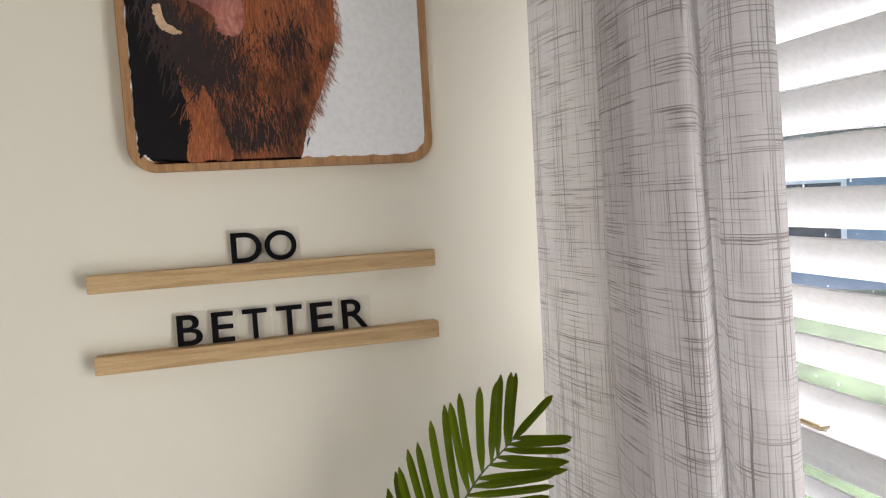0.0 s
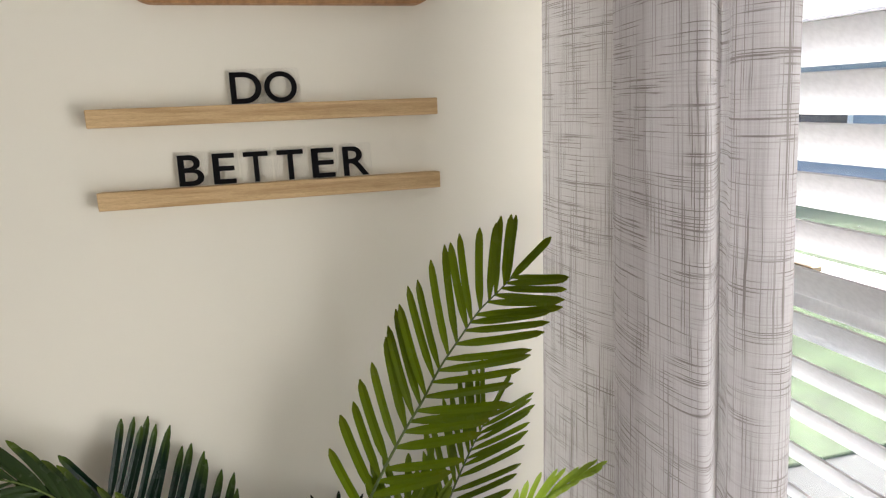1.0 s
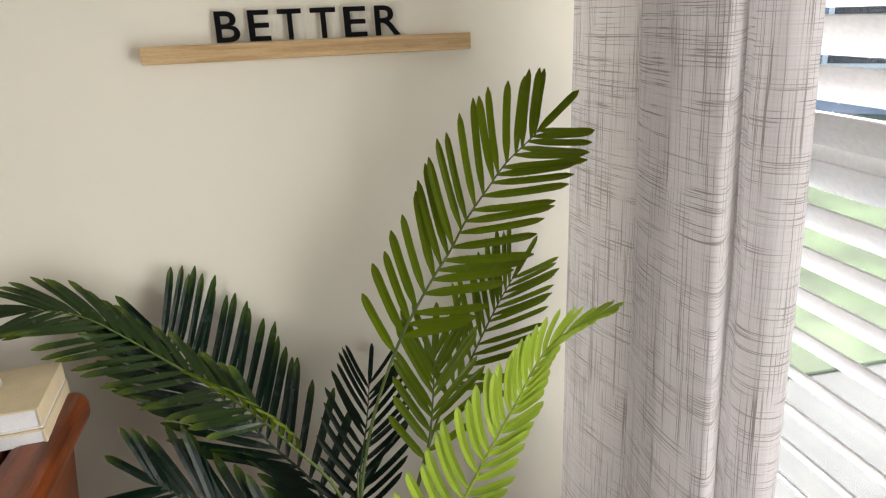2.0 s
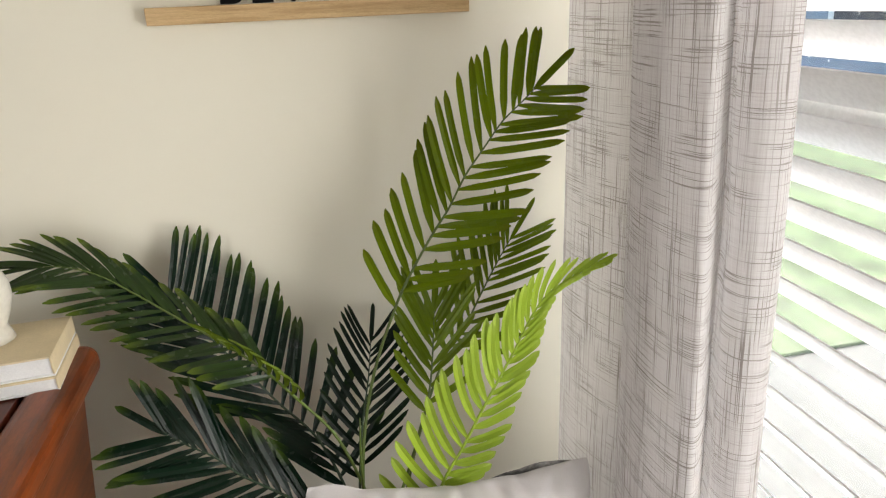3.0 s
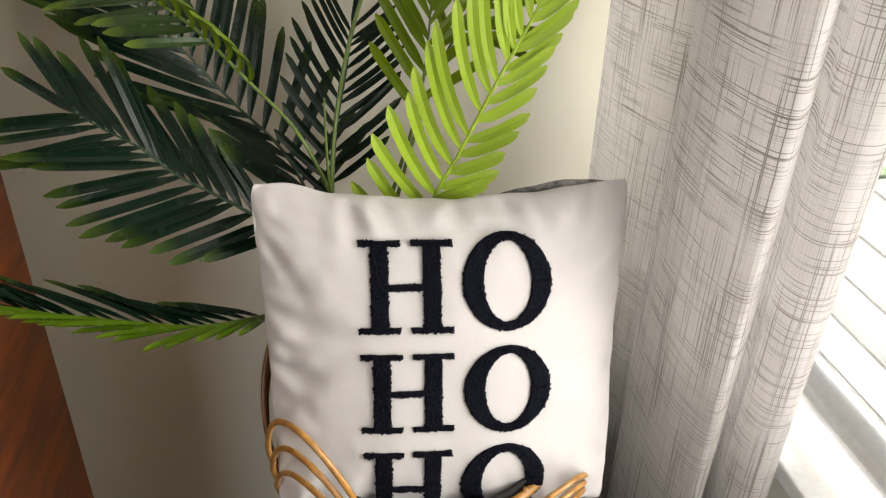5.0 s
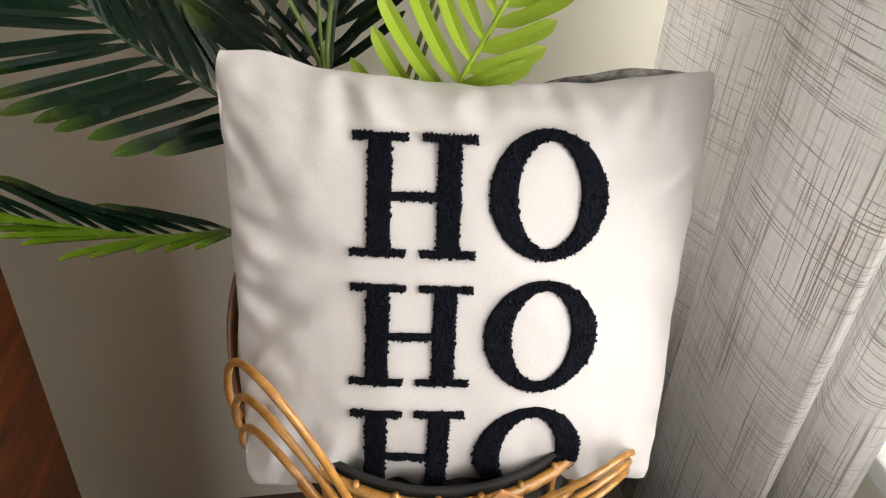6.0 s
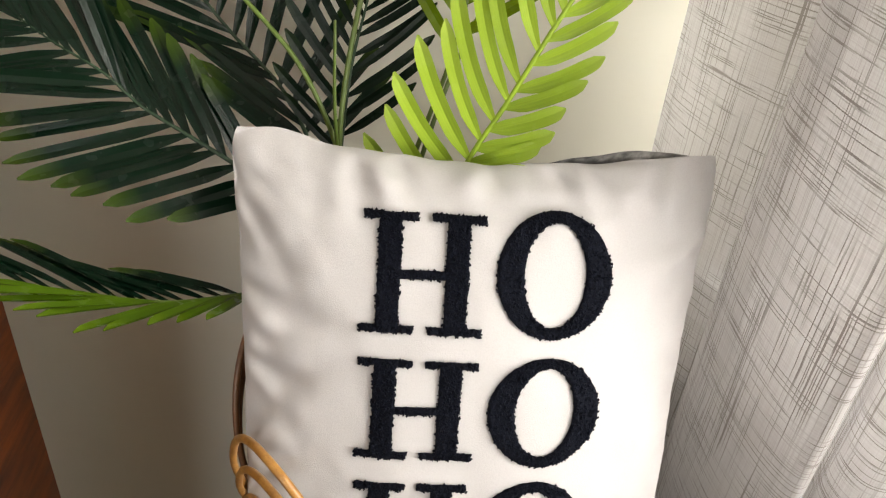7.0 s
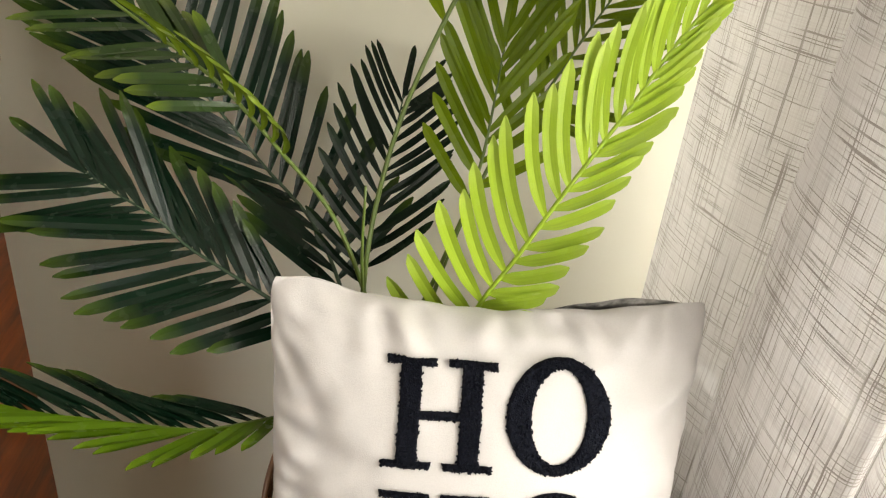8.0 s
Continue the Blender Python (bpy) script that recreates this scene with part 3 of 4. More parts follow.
# ---- letter rails ----
def letter_rail(z):
    rail = thing("letter_rail", pose(-0.575, 0, z))
    part("back_strip", boxed((-0.25, -0.010, -0.024), (0.25, 0.0, 0.0), 0.0008), RAIL_WOOD, rail)
    part("foot", boxed((-0.2495, -0.0162, -0.0235), (0.2495, -0.0102, -0.012), 0.0005), RAIL_WOOD, rail)
    part("front_lip", boxed((-0.25, -0.027, -0.0245), (0.25, -0.0164, 0.001), 0.0012), RAIL_WOOD, rail)
    return tagged(rail, "narrow pale pine ledge holding letter cards on the wall", "rail", "letter rails")


letter_rail(1.367)
letter_rail(1.252)


def letter_tile(char, x0, x1, z, lean=0.0):
    """A clear card with one black capital, standing in the groove and leaning back."""
    high, w = 0.045, x1 - x0
    tile = thing("letter_tile", pose(x0, -0.0145, z - 0.012, -7, lean, 0))
    part("card", boxed((-0.005, -0.0004, 0), (w + 0.005, 0.0004, 0.064), 0.0002, 1), ACRYLIC, tile, "clear plastic card").visible_shadow = False
    bm = letter_mesh(char, high, 0.0012)
    xs = [v.co.x for v in bm.verts]
    k = w / (max(xs) - min(xs))
    for v in bm.verts:
        v.co = Vector(((v.co.x - min(xs)) * k, v.co.y - 0.0012, v.co.z + 0.014))
    part("letter", bm, BLACK_LETTER, tile, "black capital letter " + char)
    return tagged(tile, "clear card with black letter " + char + " standing on a pine ledge", "letter", "letter cards")


for char, x0, x1 in (("D", -0.632, -0.588), ("O", -0.584, -0.537)):
    letter_tile(char, x0, x1, 1.367)
for char, x0, x1 in (("B", -0.716, -0.681), ("E", -0.668, -0.636), ("T", -0.624, -0.588), ("T", -0.575, -0.536), ("E", -0.524, -0.489), ("R", -0.476, -0.436)):
    letter_tile(char, x0, x1, 1.252)

# ---- cabinet beside the plant ----
cabinet = thing("side_cabinet", pose(-1.22, -0.36, FLOOR))
tagged(cabinet, "varnished red mahogany cabinet with a rounded moulded top", "cabinet")
bm = bmesh.new()
box(bm, (-0.228, -0.218, 0.0), (0.228, 0.218, 1.32))
for v in bm.verts:
    if v.co.z < 0.1:
        v.co.x *= 0.32
        v.co.y *= 0.95
bmesh.ops.bevel(bm, geom=list(bm.edges), offset=0.006, segments=2, affect="EDGES")
part("body", bm, MAHOGANY, cabinet)
TOP_W, TOP_D = 0.255, 0.242
part("top_panel", boxed((-TOP_W + 0.07, -TOP_D + 0.07, 1.337), (TOP_W - 0.07, TOP_D - 0.07, 1.365), 0.001), MAHOGANY_TOP, cabinet, "dull red panel")
for sx in (1, -1):
    lo, hi = sorted((sx * (TOP_W - 0.0685), sx * TOP_W))
    part("edge_moulding", boxed((lo, -TOP_D, 1.318), (hi, TOP_D, 1.370), 0.021, 5), MAHOGANY, cabinet, smooth=False)
for sy in (1, -1):
    lo, hi = sorted((sy * (TOP_D - 0.0685), sy * TOP_D))
    part("edge_moulding", boxed((-TOP_W + 0.07, lo, 1.3175), (TOP_W - 0.07, hi, 1.3695), 0.021, 5), MAHOGANY, cabinet)


def book(x, y, z, w, d, h, turn, label):
    """A closed book lying flat; pages show on the front and the side."""
    b = thing("book", pose(x, y, z, 0, 0, turn))
    part("cover", boxed((-w / 2, -d / 2, h - 0.003), (w / 2, d / 2, h), 0.001), COVER, b)
    part("cover", boxed((-w / 2, -d / 2, 0.0), (w / 2, d / 2, 0.003), 0.001), PAGES, b)
    part("spine", boxed((w / 2 - 0.003, -d / 2, 0.0031), (w / 2, d / 2, h - 0.0031), 0.0008), COVER, b)
    part("page_block", boxed((-w / 2 + 0.003, -d / 2 + 0.002, 0.0031), (w / 2 - 0.0032, d / 2 - 0.002, h - 0.0031)), PAGES, b)
    return tagged(b, label, "book", "stacked books")


book(-1.085, -0.20, 0.767, 0.20, 0.135, 0.022, 4, "white closed book lying flat on the mahogany cabinet")
book(-1.087, -0.198, 0.789, 0.20, 0.133, 0.03, 4, "cream covered book lying on another book")
vase = thing("vase", pose(-1.082, -0.185, 0.819))
bm = lathe(bmesh.new(), [(0.02, 0.0), (0.033, 0.002), (0.03, 0.012), (0.026, 0.022), (0.034, 0.04), (0.042, 0.065), (0.042, 0.085), (0.033, 0.11), (0.02, 0.128), (0.017, 0.15), (0.021, 0.158), (0.017, 0.157), (0.013, 0.15), (0.012, 0.1)])
part("body", bm, CERAMIC, vase, smooth=True)
tagged(vase, "small cream glazed ceramic vase standing on books", "vase")

# ---- rattan basket ----
BX, BY, BZ = -0.49, -0.40, 0.08
# unseen stand, added to carry the basket; its solid body blocks window light
stand = thing("unseen_stand", pose(-0.45, -0.325, FLOOR))
part("body", boxed((-0.165, -0.26, 0.0), (0.165, 0.22, 0.655), 0.004), DARK_WOOD, stand)
part("top", boxed((-0.18, -0.275, 0.656), (0.18, 0.235, 0.68), 0.006), DARK_WOOD, stand)
tagged(stand, "added dark wooden stand, unseen, carrying a basket and blocking light", "stand")
basket = thing("rattan_basket", pose(BX, BY, BZ))
tagged(basket, "round rattan plant basket with looped cane handles", "basket")
RIM = 0.205


def hoop(points, r=0.0042, mat=RATTAN, name="cane", n=40):
    bm = bmesh.new()
    tube(bm, spline(points, n), r, 8)
    return part(name, bm, mat, basket, smooth=True)


def belly(f):
    """The basket's radius from foot (0) to rim (1)."""
    return 0.135 + 0.045 * math.sin(f * 1.9)


for f in (0.02, 0.3, 0.6, 0.97):
    bm = bmesh.new()
    tube(bm, [Vector((belly(f) * math.cos(a), belly(f) * math.sin(a), RIM * f)) for a in (2 * math.pi * q / 48 for q in range(49))], 0.0055, 8)
    part("ring", bm, RATTAN, basket, smooth=True)
for k in range(30):
    a = 2 * math.pi * k / 30
    hoop([(belly(f) * math.cos(a), belly(f) * math.sin(a), RIM * f + 0.003) for f in (0, 0.33, 0.66, 1.0)], 0.0032, RATTAN, "upright", 8)
bm = lathe(bmesh.new(), [(0.12, 0.006), (0.14, 0.012)] + [(belly(f) - 0.006, RIM * f) for f in (0.25, 0.5, 0.75, 1.0)] + [(belly(1) - 0.004, RIM + 0.006), (belly(1) - 0.010, RIM + 0.006)]
           + [(belly(f) - 0.010, RIM * f) for f in (0.95, 0.6, 0.3)] + [(0.02, 0.06)], 48)
part("liner", bm, LINER, basket, "black cloth liner", True)
bm = lathe(bmesh.new(), [(0.13, 0.03), (belly(0.85) - 0.012, 0.172), (0.12, 0.176), (0.03, 0.177)], 32)
part("soil", bm, SOIL, basket, "dark potting filler", True)


def loop_handle(points, drop, mat, count=3):
    """Nested canes that follow one arch, each lower than the last."""
    for k in range(count):
        n = len(points) - 1
        hoop([Vector((x, y, z - drop * k * math.sin(math.pi * min(1.0, (i + 0.6) / n)) ** 0.5)) - Vector((BX, BY, BZ)) for i, (x, y, z) in enumerate(points)], 0.0033, mat)


loop_handle([(-0.565, -0.580, 0.25), (-0.580, -0.600, 0.335), (-0.597, -0.600, 0.40), (-0.622, -0.585, 0.447), (-0.65, -0.55, 0.445), (-0.672, -0.515, 0.40), (-0.685, -0.49, 0.33), (-0.68, -0.46, 0.24), (-0.655, -0.44, 0.18)], 0.042, RATTAN)
loop_handle([(-0.665, -0.46, 0.2), (-0.69, -0.45, 0.28), (-0.692, -0.425, 0.35), (-0.68, -0.39, 0.40), (-0.655, -0.35, 0.43), (-0.61, -0.30, 0.42), (-0.585, -0.27, 0.3)], 0.02, RATTAN_DARK, 2)
loop_handle([(-0.45, -0.572, 0.24), (-0.42, -0.585, 0.285), (-0.385, -0.585, 0.31), (-0.345, -0.565, 0.31), (-0.32, -0.53, 0.26), (-0.335, -0.48, 0.18)], 0.022, RATTAN)
bm = boxed((-0.016, -0.0015, -0.075), (0.016, 0.0015, 0.04), 0.001)
strap = part("strap", bm, LEATHER, basket, "tan leather strap")
strap.matrix_basis = pose(-0.47 - BX, -0.588 - BY, 0.265 - BZ, -6, 40, 0)

# ---- artificial palm ----
palm = thing("artificial_palm", pose(-0.56, -0.28, 0.20))
tagged(palm, "artificial palm plant with feathered green plastic fronds in a basket", "plant")
PALM_AT = Vector((-0.56, -0.28, 0.20))


def leaflet(root, way, normal, length, width, sag, curl, sweep, n=12):
    """A lance-shaped blade with a raised midrib and real thickness."""
    bm = bmesh.new()
    uv = bm.loops.layers.uv.new("UVMap")
    side = way.cross(normal).normalized()
    nrm = side.cross(way).normalized()
    rows_ = []
    p, d = root.copy(), way.copy()
    step = length / n
    for k in range(n + 1):
        f = k / n
        w = width * (min(1.0, 0.35 + f * 3.0) if f < 0.3 else 1.0) * (1.0 if f < 0.74 else max(0.0, 1 - ((f - 0.74) / 0.26) ** 2.6) ** 0.5)
        w = max(w, width * 0.16)
        s = (side - d * side.dot(d)).normalized()
        m = s.cross(d).normalized()
        t = 0.0007
        rows_.append([bm.verts.new(q) for q in (p - s * w / 2 + m * w * 0.17, p - m * t - m * w * 0.03, p + s * w / 2 + m * w * 0.17, p + m * t - m * w * 0.03)])
        d = (d + (Vector((0, 0, -1)) * sag + nrm * curl + sweep) / n).normalized()
        p = p + d * step
    for k, (a, b) in enumerate(zip(rows_, rows_[1:])):
        for i in range(4):
            j = (i + 1) % 4
            fc = bm.faces.new((a[i], a[j], b[j], b[i]))
            for lp, (uu, vv) in zip(fc.loops, ((i, k), (i + 1, k), (i + 1, k + 1), (i, k + 1))):
                lp[uv].uv = ((0.0, 0.5, 1.0, 0.5, 0.0)[uu], vv / n)
    bm.faces.new(rows_[0])
    bm.faces.new(rows_[-1][::-1])
    bmesh.ops.recalc_face_normals(bm, faces=bm.faces)
    return bm


def frond(points, normal, start, pairs, length, width, leaf, stem, label, open0=62, open1=26, sag=0.15, curl=0.1, twist=0.0, lean=0.25, left=1.0, right=1.0, tip=0.45, seed=0, stem_r=0.0032, skew=0.0, sweep=0.3, leaf_left=None, shrink=0.55, sweep1=None, narrow=0.3):
    """A feathered frond: a tapering rib through the points with leaflets on both sides from start (0..1) to its tip."""
    rnd = random.Random(seed)
    n = 60
    path = [p - PALM_AT for p in spline(points, n)]
    bm = bmesh.new()
    tube(bm, path, lambda f: stem_r * (1 - 0.75 * f), 8)
    rib = part("frond", bm, stem, palm, label, True)
    base_n = Vector(normal).normalized()
    for k in range(pairs):
        f = start + (1 - start) * (k + 0.5) / pairs
        for sgn, grow in ((-1, left), (1, right)):
            g = min(0.995, f + (0.35 * sgn + rnd.uniform(-0.2, 0.2)) * (1 - start) / pairs)
            i = min(int(g * n), n - 1)
            q = g * n - i
            p = path[i].lerp(path[i + 1], q)
            d = (path[min(i + 2, n)] - path[max(i - 1, 0)]).normalized()
            nn = (base_n - d * base_n.dot(d)).normalized()
            h = (g - start) / (1 - start)
            nn = Matrix.Rotation(radians(twist * h), 3, d) @ nn
            s = d.cross(nn).normalized() * sgn
            a = radians(open0 + (open1 - open0) * h + skew * sgn + rnd.uniform(-3, 3))
            way = (d * math.cos(a) + s * math.sin(a) + nn * (lean + rnd.uniform(-0.05, 0.05))).normalized()
            size = length * grow * (0.78 + 0.22 * min(1.0, h / 0.3) if h < shrink else 1.0 - (1 - tip) * ((h - shrink) / (1 - shrink)) ** 1.3) * rnd.uniform(0.93, 1.05)
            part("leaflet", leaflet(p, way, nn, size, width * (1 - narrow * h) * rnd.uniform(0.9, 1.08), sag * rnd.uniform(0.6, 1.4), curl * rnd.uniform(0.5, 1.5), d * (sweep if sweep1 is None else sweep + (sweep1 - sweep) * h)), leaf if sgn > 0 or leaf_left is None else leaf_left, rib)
    # the last leaflet goes on from the rib's tip
    d = (path[-1] - path[-3]).normalized()
    part("leaflet", leaflet(path[-1] - d * 0.004, d, base_n, length * tip * 0.9, width * (1.1 - narrow), sag, curl, d * 0), leaf, rib)
    return rib


frond([(-.57, -.29, .20), (-.585, -.295, .42), (-.588, -.29, .53), (-.575, -.26, .62), (-.548, -.238, .715), (-.508, -.225, .808), (-.477, -.215, .86), (-.441, -.205, .911), (-.412, -.2, .949), (-.389, -.214, 1.0), (-.357, -.217, 1.044), (-.332, -.221, 1.078), (-.302, -.225, 1.106), (-.283, -.227, 1.124)],
      (-0.34, -0.89, 0.27), 0.385, 20, 0.142, 0.0136, OLIVE, STEM_OLIVE, "tall olive-green frond near the wall", 56, 44, 0.02, 0.0, twist=0, seed=1, lean=0.0, tip=0.62, skew=3, sweep=0.16, left=0.95, right=0.9)
frond([(-.56, -.28, .20), (-.53, -.25, .40), (-.478, -.20, .56), (-.417, -.16, .678), (-.382, -.14, .704), (-.35, -.12, .746), (-.32, -.10, .783), (-.297, -.09, .814), (-.273, -.08, .844)],
      (0.15, -0.93, 0.28), 0.36, 14, 0.132, 0.0118, MID, STEM_OLIVE, "mid-green frond behind the others", 54, 36, 0.02, 0.0, seed=2, lean=0.0, tip=0.75, skew=3, sweep=0.15)
frond([(-.55, -.29, .20), (-.53, -.31, .36), (-.497, -.325, .47), (-.468, -.33, .551), (-.438, -.338, .613), (-.408, -.346, .68), (-.382, -.35, .732), (-.36, -.355, .778), (-.339, -.36, .826), (-.314, -.365, .864), (-.27, -.368, .89), (-.239, -.37, .901)],
      (-0.28, -0.83, 0.48), 0.13, 30, 0.110, 0.0168, LIME, STEM_LIME, "bright lime-green frond", 66, 16, 0.0, 0.12, twist=42, seed=3, lean=0.10, tip=0.20, narrow=0.68, sweep=0.35, sweep1=1.5, left=1.2, right=0.74, shrink=0.25, skew=-5)
# shade on this frond comes from its darkened leaf colour
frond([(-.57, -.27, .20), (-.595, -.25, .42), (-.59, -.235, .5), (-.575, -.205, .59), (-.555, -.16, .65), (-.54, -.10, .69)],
      (0.1, -0.95, 0.2), 0.42, 13, 0.115, 0.0105, DIM, STEM_DARK, "small frond, shade painted into its blackish-green leaves", 56, 34, 0.0, 0.0, seed=4, lean=0.0, tip=0.8)
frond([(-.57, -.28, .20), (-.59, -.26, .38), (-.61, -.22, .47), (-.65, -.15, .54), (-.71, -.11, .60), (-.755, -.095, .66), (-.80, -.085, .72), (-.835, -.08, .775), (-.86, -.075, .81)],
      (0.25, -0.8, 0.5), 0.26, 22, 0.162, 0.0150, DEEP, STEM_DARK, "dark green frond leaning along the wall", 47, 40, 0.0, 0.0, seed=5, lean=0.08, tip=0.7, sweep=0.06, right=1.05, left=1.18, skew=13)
arch = frond([(-.56, -.28, .20), (-.57, -.28, .42), (-.585, -.275, .52), (-.62, -.24, .605), (-.673, -.22, .671), (-.721, -.21, .73), (-.772, -.18, .762), (-.84, -.14, .799), (-.903, -.115, .841), (-.95, -.105, .873), (-.997, -.1, .89), (-1.032, -.1, .893)],
      (-0.1, -0.5, 0.85), 0.42, 22, 0.118, 0.0118, ARCH, STEM, "arching dark green frond with yellow-green tips", 38, 26, 0.3, -0.05, seed=6, lean=0.03, tip=0.9, sweep=0.35, skew=-9)
# short young leaflets curling up where the arching frond's leaves begin
curl_rnd = random.Random(41)
for k, p in enumerate(spline([(-.670, -.222, .668), (-.700, -.218, .706), (-.735, -.208, .742), (-.78, -.185, .768)], 9)):
    way = Vector((0.75 - 0.06 * k, -0.25 + curl_rnd.uniform(-0.1, 0.1), 0.62)).normalized()
    part("young_leaflet", leaflet(p - PALM_AT, way, Vector((0.1, -0.95, 0.3)), 0.062 * curl_rnd.uniform(0.85, 1.15), 0.0085, 0.0, 0.2, Vector((-1.9 - 0.05 * k, 0.0, 0.9))), YOUNG, arch)
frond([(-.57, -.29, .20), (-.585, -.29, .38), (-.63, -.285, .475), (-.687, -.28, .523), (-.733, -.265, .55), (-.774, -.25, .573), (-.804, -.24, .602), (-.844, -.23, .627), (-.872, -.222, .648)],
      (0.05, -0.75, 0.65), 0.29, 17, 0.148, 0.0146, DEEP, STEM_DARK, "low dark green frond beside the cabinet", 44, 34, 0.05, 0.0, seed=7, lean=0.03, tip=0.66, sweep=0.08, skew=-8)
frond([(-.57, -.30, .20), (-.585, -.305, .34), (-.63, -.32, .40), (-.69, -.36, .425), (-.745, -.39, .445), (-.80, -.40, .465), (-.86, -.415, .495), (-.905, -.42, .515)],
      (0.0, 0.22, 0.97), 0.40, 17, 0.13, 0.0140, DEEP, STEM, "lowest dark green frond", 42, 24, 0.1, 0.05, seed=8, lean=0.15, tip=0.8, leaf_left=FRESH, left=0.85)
frond([(-.56, -.28, .20), (-.545, -.27, .42), (-.505, -.255, .54), (-.48, -.25, .611), (-.465, -.245, .669), (-.457, -.235, .712), (-.451, -.225, .753), (-.445, -.21, .785)],
      (0.0, -0.93, 0.3), 0.46, 9, 0.120, 0.0135, MID, STEM_OLIVE, "short mid-green frond", 50, 24, 0.0, 0.0, seed=9, lean=0.05, tip=0.8, sweep=0.1)
bm = bmesh.new()
tube(bm, [p - PALM_AT for p in spline([(-.572, -.30, .20), (-.585, -.302, .45), (-.588, -.302, .58), (-.583, -.302, .672)], 16)], lambda f: 0.003 - 0.0018 * f, 8)
part("stalk", bm, STEM_OLIVE, palm, "bare green stalk", True)

# ---- cushion ----
PIL = Matrix(((0.997, 0.0102, 0.077, -0.4711), (-0.0429, 0.8987, 0.4364, -0.4309), (-0.0648, -0.4383, 0.8965, 0.4019), (0, 0, 0, 1)))
cushion = thing("cushion", PIL)
tagged(cushion, "white cotton cushion with tufted black letters leaning on the palm", "cushion")
HALF_W, HALF_H, PUFF = 0.210, 0.204, 0.061


CREASES = [((-0.36, 1.0), (-0.27, 0.66), 5), ((-0.52, 1.0), (-0.44, 0.55), 4), ((0.02, 1.0), (0.04, 0.76), 5), ((0.26, 1.0), (0.40, 0.62), 5), ((0.42, 1.0), (0.60, 0.50), 4), ((0.72, 1.0), (0.66, 0.62), 4),
           ((-1.0, 0.30), (-0.62, 0.16), 5), ((-1.0, -0.02), (-0.66, -0.12), 6), ((-1.0, 0.72), (-0.72, 0.30), 5), ((-1.0, -0.45), (-0.7, -0.40), 4), ((1.0, 0.55), (0.74, 0.35), 5), ((1.0, 0.0), (0.78, 0.05), 4),
           ((-0.56, -1.0), (-0.42, -0.62), 6), ((-0.30, -1.0), (-0.24, -0.74), 5), ((0.70, -1.0), (0.62, -0.66), 5), ((-0.85, -0.95), (-0.62, -0.5), 5)]


def crease_depth(u, v):
    """How deep the pressed creases lie at (u, v)."""
    total = 0.0
    for (u0, v0), (u1, v1), mm in CREASES:
        du, dv = u1 - u0, v1 - v0
        k = max(0.0, min(1.0, ((u - u0) * du + (v - v0) * dv) / (du * du + dv * dv)))
        off = math.hypot(u - u0 - k * du, v - v0 - k * dv)
        w = 0.035 + 0.04 * k
        if off < 3 * w:
            total += mm * 0.0017 * (1 - k) ** 0.7 * (math.exp(-(off / w) ** 2) - 0.45 * math.exp(-((off - 1.7 * w) / w) ** 2))
    return total


def cushion_point(u, v, face):
    """A point of the cushion's skin; u and v run from -1 to 1, face is -1 in front and 1 behind."""
    x = HALF_W * u * (1 + 0.05 * v) * (1 - 0.025 * (1 - v * v) * abs(u) ** 3)
    z = HALF_H * v * (1 - (0.12 if v > 0 else 0.03) * (1 - u * u) * abs(v) ** 3)
    z += 0.0045 * noise.noise((u * 5.5, 0.3, 2.0 if v > 0 else 6.0)) * abs(v) ** 6
    x += 0.003 * noise.noise((v * 5.5, 0.7, 1.0 if u > 0 else 5.0)) * abs(u) ** 6
    e = max(0.0, (1 - abs(u) ** 2.7) * (1 - abs(v) ** (3 if v > 0 else 6)))
    y = PUFF * (0.55 * e ** 1.05 + 0.45 * e ** 0.5)
    edge = max(abs(u), abs(v)) ** 4
    a = math.atan2(v, u)
    fold = 0.005 * edge * (1 - edge * 0.4) * noise.noise((u * 7, v * 7, face * 3.0)) * 2
    fold += 0.007 * edge * math.sin(13 * a + 3 * noise.noise((u * 2, v * 2, 1))) * (1 - max(abs(u), abs(v)) ** 12)
    y += fold + 0.004 * noise.noise((u * 2.6, v * 2.6, face + 4.0)) * (1 - edge) + 0.0016 * noise.noise((u * 11 + 5 * v, v * 2.5 - u, face + 8.0)) * (0.35 + 0.65 * max(0.0, -u, abs(v) - 0.3))
    crease = math.exp(-((v - 0.72 - 0.06 * math.sin(u * 4)) / 0.05) ** 2) * 0.0035 * (0.5 + 0.5 * noise.noise((u * 6, 2.0, 1.0)))
    y = max(0.0015, y - (crease + crease_depth(u, v) * min(1.0, e * 4) if face < 0 else 0)) * (1 if max(abs(u), abs(v)) < 0.9999 else 0)
    round_off = 1 - 0.028 * (u * v) ** 14
    if face > 0:
        y *= 0.8
        round_off *= 0.993 if u > 0 else 0.98
        z += 0.010 * max(0.0, v) ** 8 * max(0.0, math.sin(math.pi * max(0.0, min(1.0, (u - 0.25) / 0.65))))
    return Vector((x * round_off, face * y, z * round_off))


def cushion_face(face):
    bm = bmesh.new()
    n = 150
    grid = [[bm.verts.new(cushion_point(math.sin(math.pi / 2 * (2 * i / n - 1)), math.sin(math.pi / 2 * (2 * j / n - 1)), face)) for i in range(n + 1)] for j in range(n + 1)]
    for j in range(n):
        for i in range(n):
            q = (grid[j][i], grid[j][i + 1], grid[j + 1][i + 1], grid[j + 1][i])
            bm.faces.new(q if face < 0 else q[::-1])
    return bm


part("front_panel", cushion_face(-1), COTTON, cushion, "white cotton front", True)
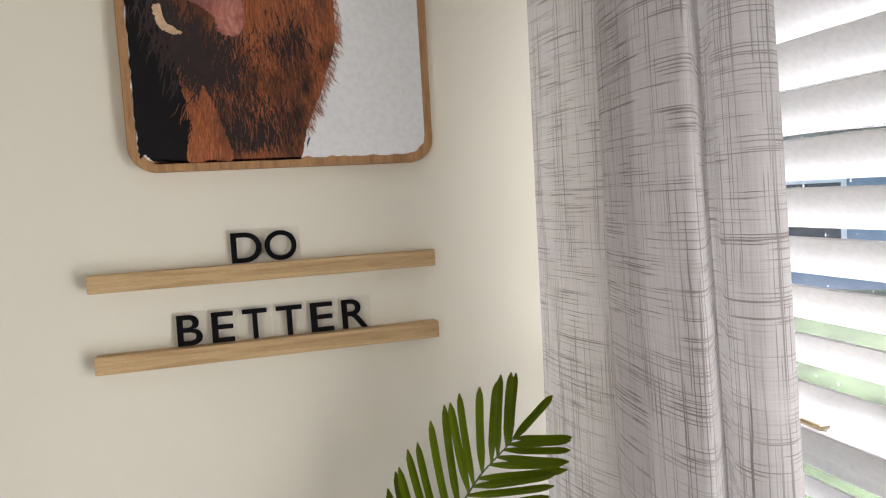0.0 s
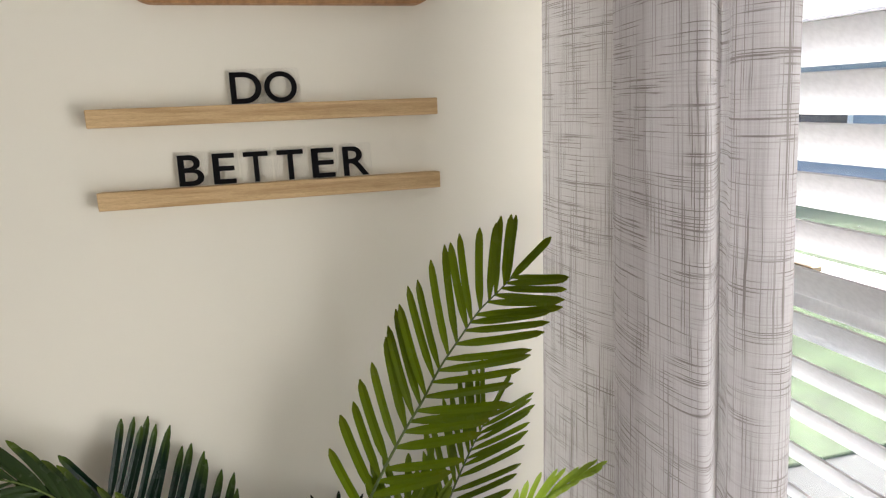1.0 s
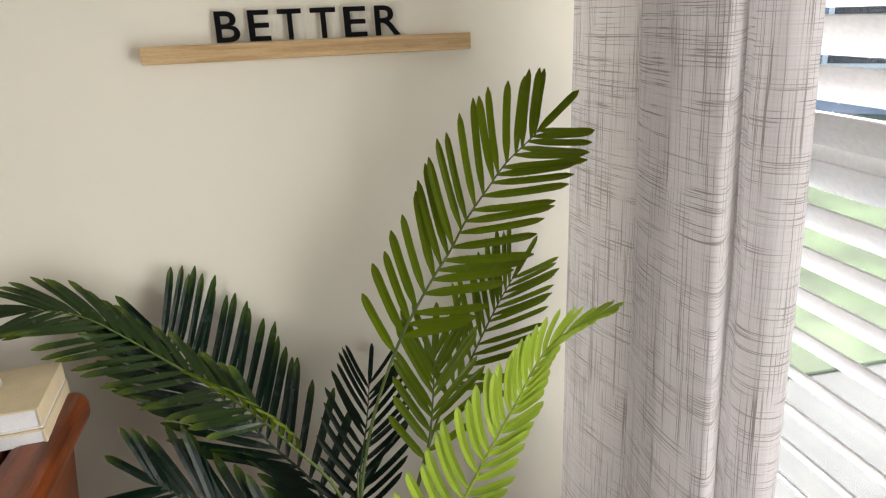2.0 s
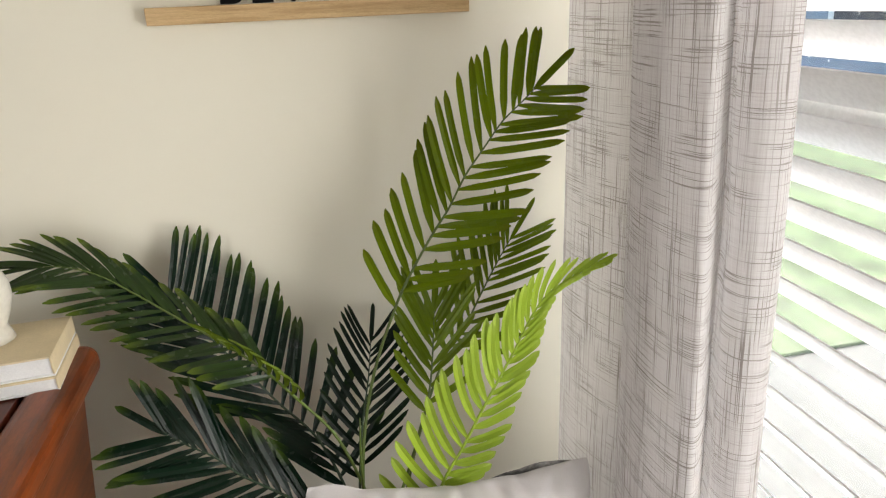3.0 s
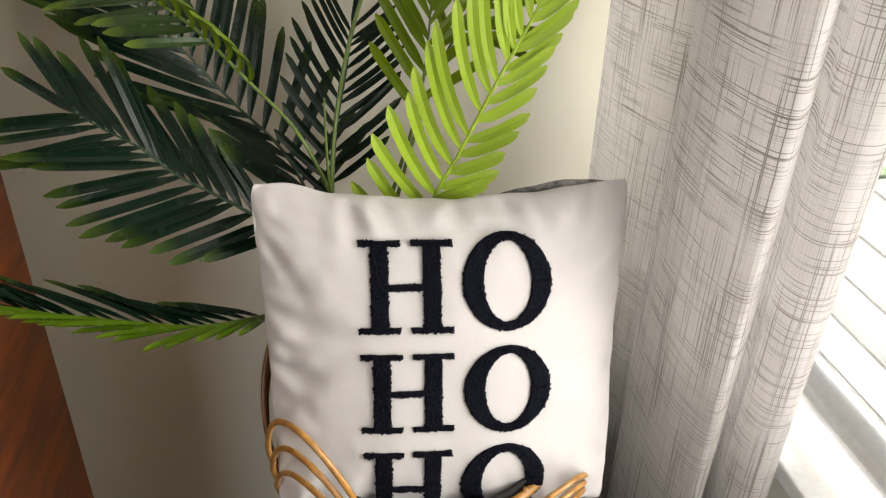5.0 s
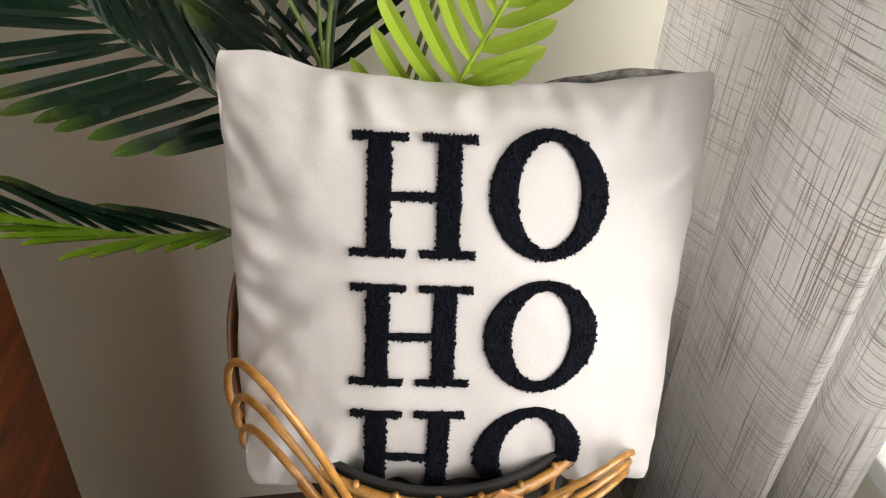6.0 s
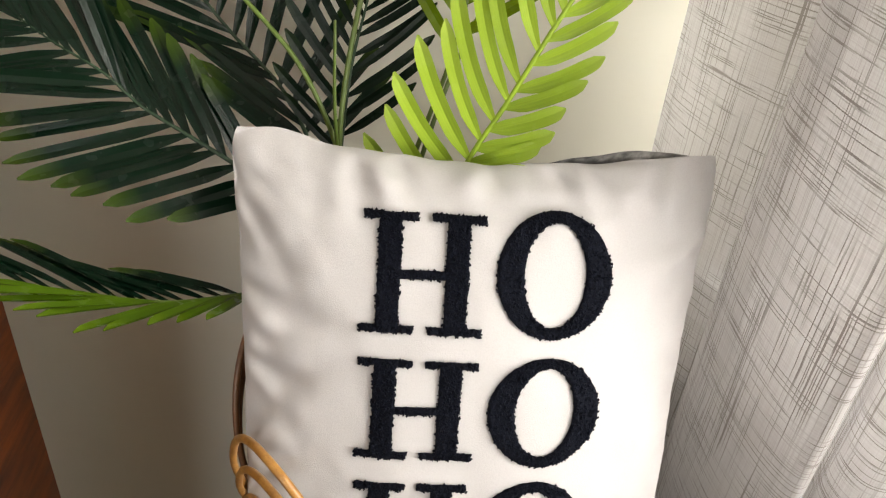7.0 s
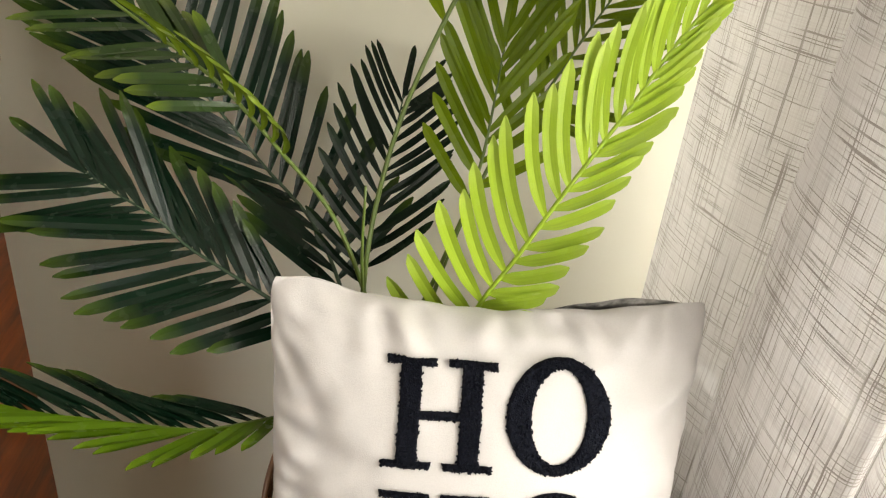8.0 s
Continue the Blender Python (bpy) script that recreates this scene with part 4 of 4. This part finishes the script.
part("back_panel", cushion_face(1), BACKING, cushion, "grey patterned cloth back", True)


def on_cushion(x, z, lift):
    u, v = max(-0.97, min(0.97, x / HALF_W)), max(-0.97, min(0.97, z / HALF_H))
    p = cushion_point(u, v, -1)
    return Vector((x, p.y - lift, z))


def yarn_letter(shapes):
    """Tufted letter: filled strips laid on the cushion's skin with a fuzzy raised pile."""
    bm = bmesh.new()
    rnd, tufts = random.Random(17), []
    for fn, nu, nv in shapes:
        top, low = [], []
        for j in range(nv + 1):
            r0, r1 = [], []
            for i in range(nu + 1):
                a, b = i / nu, j / nv
                x, z = fn(a, b)
                rim = min(a, 1 - a, b, 1 - b)
                j1 = 0.0009 * noise.noise((x * 800, z * 800, 1.0))
                j2 = 0.0009 * noise.noise((x * 800, z * 800, 6.0))
                lift = 0.0038 + 0.0024 * noise.noise((x * 380, z * 380, 3.0)) - (0.0018 if rim < 1e-6 else 0)
                r0.append(bm.verts.new(on_cushion(x + j1, z + j2, lift)))
                r1.append(bm.verts.new(on_cushion(x + j1, z + j2, -0.002)))
            top.append(r0)
            low.append(r1)
        for row in top:
            for v in row:
                if rnd.random() < 0.75:
                    tufts.append((v.co + Vector((rnd.uniform(-0.0008, 0.0008), rnd.uniform(-0.0004, 0.0008), rnd.uniform(-0.0008, 0.0008))), rnd.uniform(0.0008, 0.0015)))
        for j in range(nv):
            for i in range(nu):
                bm.faces.new((top[j][i], top[j][i + 1], top[j + 1][i + 1], top[j + 1][i]))
        border = [(0, i) for i in range(nu)] + [(j, nu) for j in range(nv)] + [(nv, nu - i) for i in range(nu)] + [(nv - j, 0) for j in range(nv)]
        for q, (j, i) in enumerate(border):
            j2, i2 = border[(q + 1) % len(border)]
            bm.faces.new((top[j2][i2], top[j][i], low[j][i], low[j2][i2]))
    bmesh.ops.recalc_face_normals(bm, faces=bm.faces)
    # loops of yarn that stand out of the pile
    for c, r in tufts:
        turn = Matrix.Rotation(rnd.uniform(0, 3), 3, Vector((rnd.uniform(-1, 1), rnd.uniform(-1, 1), 1)))
        px, nx, py, ny, pz, nz = [bm.verts.new(c + turn @ (Vector(q) * r)) for q in ((1, 0, 0), (-1, 0, 0), (0, 1, 0), (0, -1, 0), (0, 0, 1.4), (0, 0, -1.4))]
        for a, b in ((px, py), (py, nx), (nx, ny), (ny, px)):
            bm.faces.new((a, b, pz))
            bm.faces.new((b, a, nz))
    return bm


def strip(x0, x1, z0, z1, slant=0.0):
    return lambda a, b: (x0 + (x1 - x0) * a + slant * b, z0 + (z1 - z0) * b)


def letter_h(x0, x1, z0, z1):
    w, h = x1 - x0, z1 - z0
    st, se = 0.185 * w, 0.058 * h
    shapes = []
    for c in (x0 + 0.22 * w, x1 - 0.22 * w):
        shapes.append((strip(c - st / 2, c + st / 2, z0 + 0.002, z1 - 0.002), 12, 50))
        for zz in (z0, z1 - se):
            shapes.append((strip(c - 0.22 * w, c + 0.22 * w, zz, zz + se), 28, 5))
    shapes.append((strip(x0 + 0.22 * w, x1 - 0.22 * w, z0 + 0.46 * h, z0 + 0.53 * h), 24, 5))
    return shapes


def letter_o(x0, x1, z0, z1):
    cx, cz, w, h = (x0 + x1) / 2, (z0 + z1) / 2, (x1 - x0) / 2, (z1 - z0) / 2

    def ring(a, b):
        t = 2 * math.pi * b
        k = 1 - a
        return cx + math.cos(t) * w * (1 - 0.46 * k), cz + math.sin(t) * h * (1 - 0.17 * k)
    return [(ring, 12, 110)]


for fn, x0, x1, z0, z1, ch in ((letter_h, -0.102, -0.001, 0.038, 0.137, "H"), (letter_o, 0.010, 0.111, 0.037, 0.145, "O"), (letter_h, -0.101, -0.001, -0.074, 0.014, "H"),
                               (letter_o, 0.011, 0.111, -0.079, 0.020, "O"), (letter_h, -0.100, -0.003, -0.188, -0.098, "H"), (letter_o, 0.008, 0.106, -0.188, -0.094, "O")):
    part("letter", yarn_letter(fn(x0, x1, z0, z1)), YARN, cushion, "tufted black letter " + ch, True)

# ---- outside ----
tagged(part("ground", boxed((0.2, -200, -1.1), (400, 400, -0.9)), CONCRETE), "pale concrete paving outside", "ground", kind="structure")
tagged(part("lawn", boxed((1.2, 1.9, -0.9), (14, 24, -0.87), 0.01), GRASS), "green lawn beside the paving", "lawn", kind="structure")


def house(x, y, turn):
    h = thing("neighbour_house", pose(x, y, -0.9, 0, 0, turn))
    part("wall", boxed((-6, -4, 0), (6, 4, 3.2)), SIDING, h)
    bm = bmesh.new()
    vs = [bm.verts.new(p) for p in ((-6.5, -4.6, 3.2), (6.5, -4.6, 3.2), (6.5, 4.6, 3.2), (-6.5, 4.6, 3.2), (-6.5, 0, 5.2), (6.5, 0, 5.2))]
    for q in ((0, 1, 5, 4), (2, 3, 4, 5), (0, 4, 3), (1, 2, 5), (0, 3, 2, 1)):
        bm.faces.new([vs[i] for i in q])
    part("roof", bm, ROOF, h)
    for wx in (-4, -1.2, 1.6, 4.4):
        w = part("window", boxed((wx - 0.75, -4.05, 0.9), (wx + 0.75, -4.0, 2.3), 0.02), WHITE, h)
        part("pane", boxed((wx - 0.65, -4.07, 1.0), (wx + 0.65, -4.051, 2.2)), DARK_PANE, w)
    return tagged(h, "blue-grey weatherboard house across the yard", "house")


house(14, 12, -45)
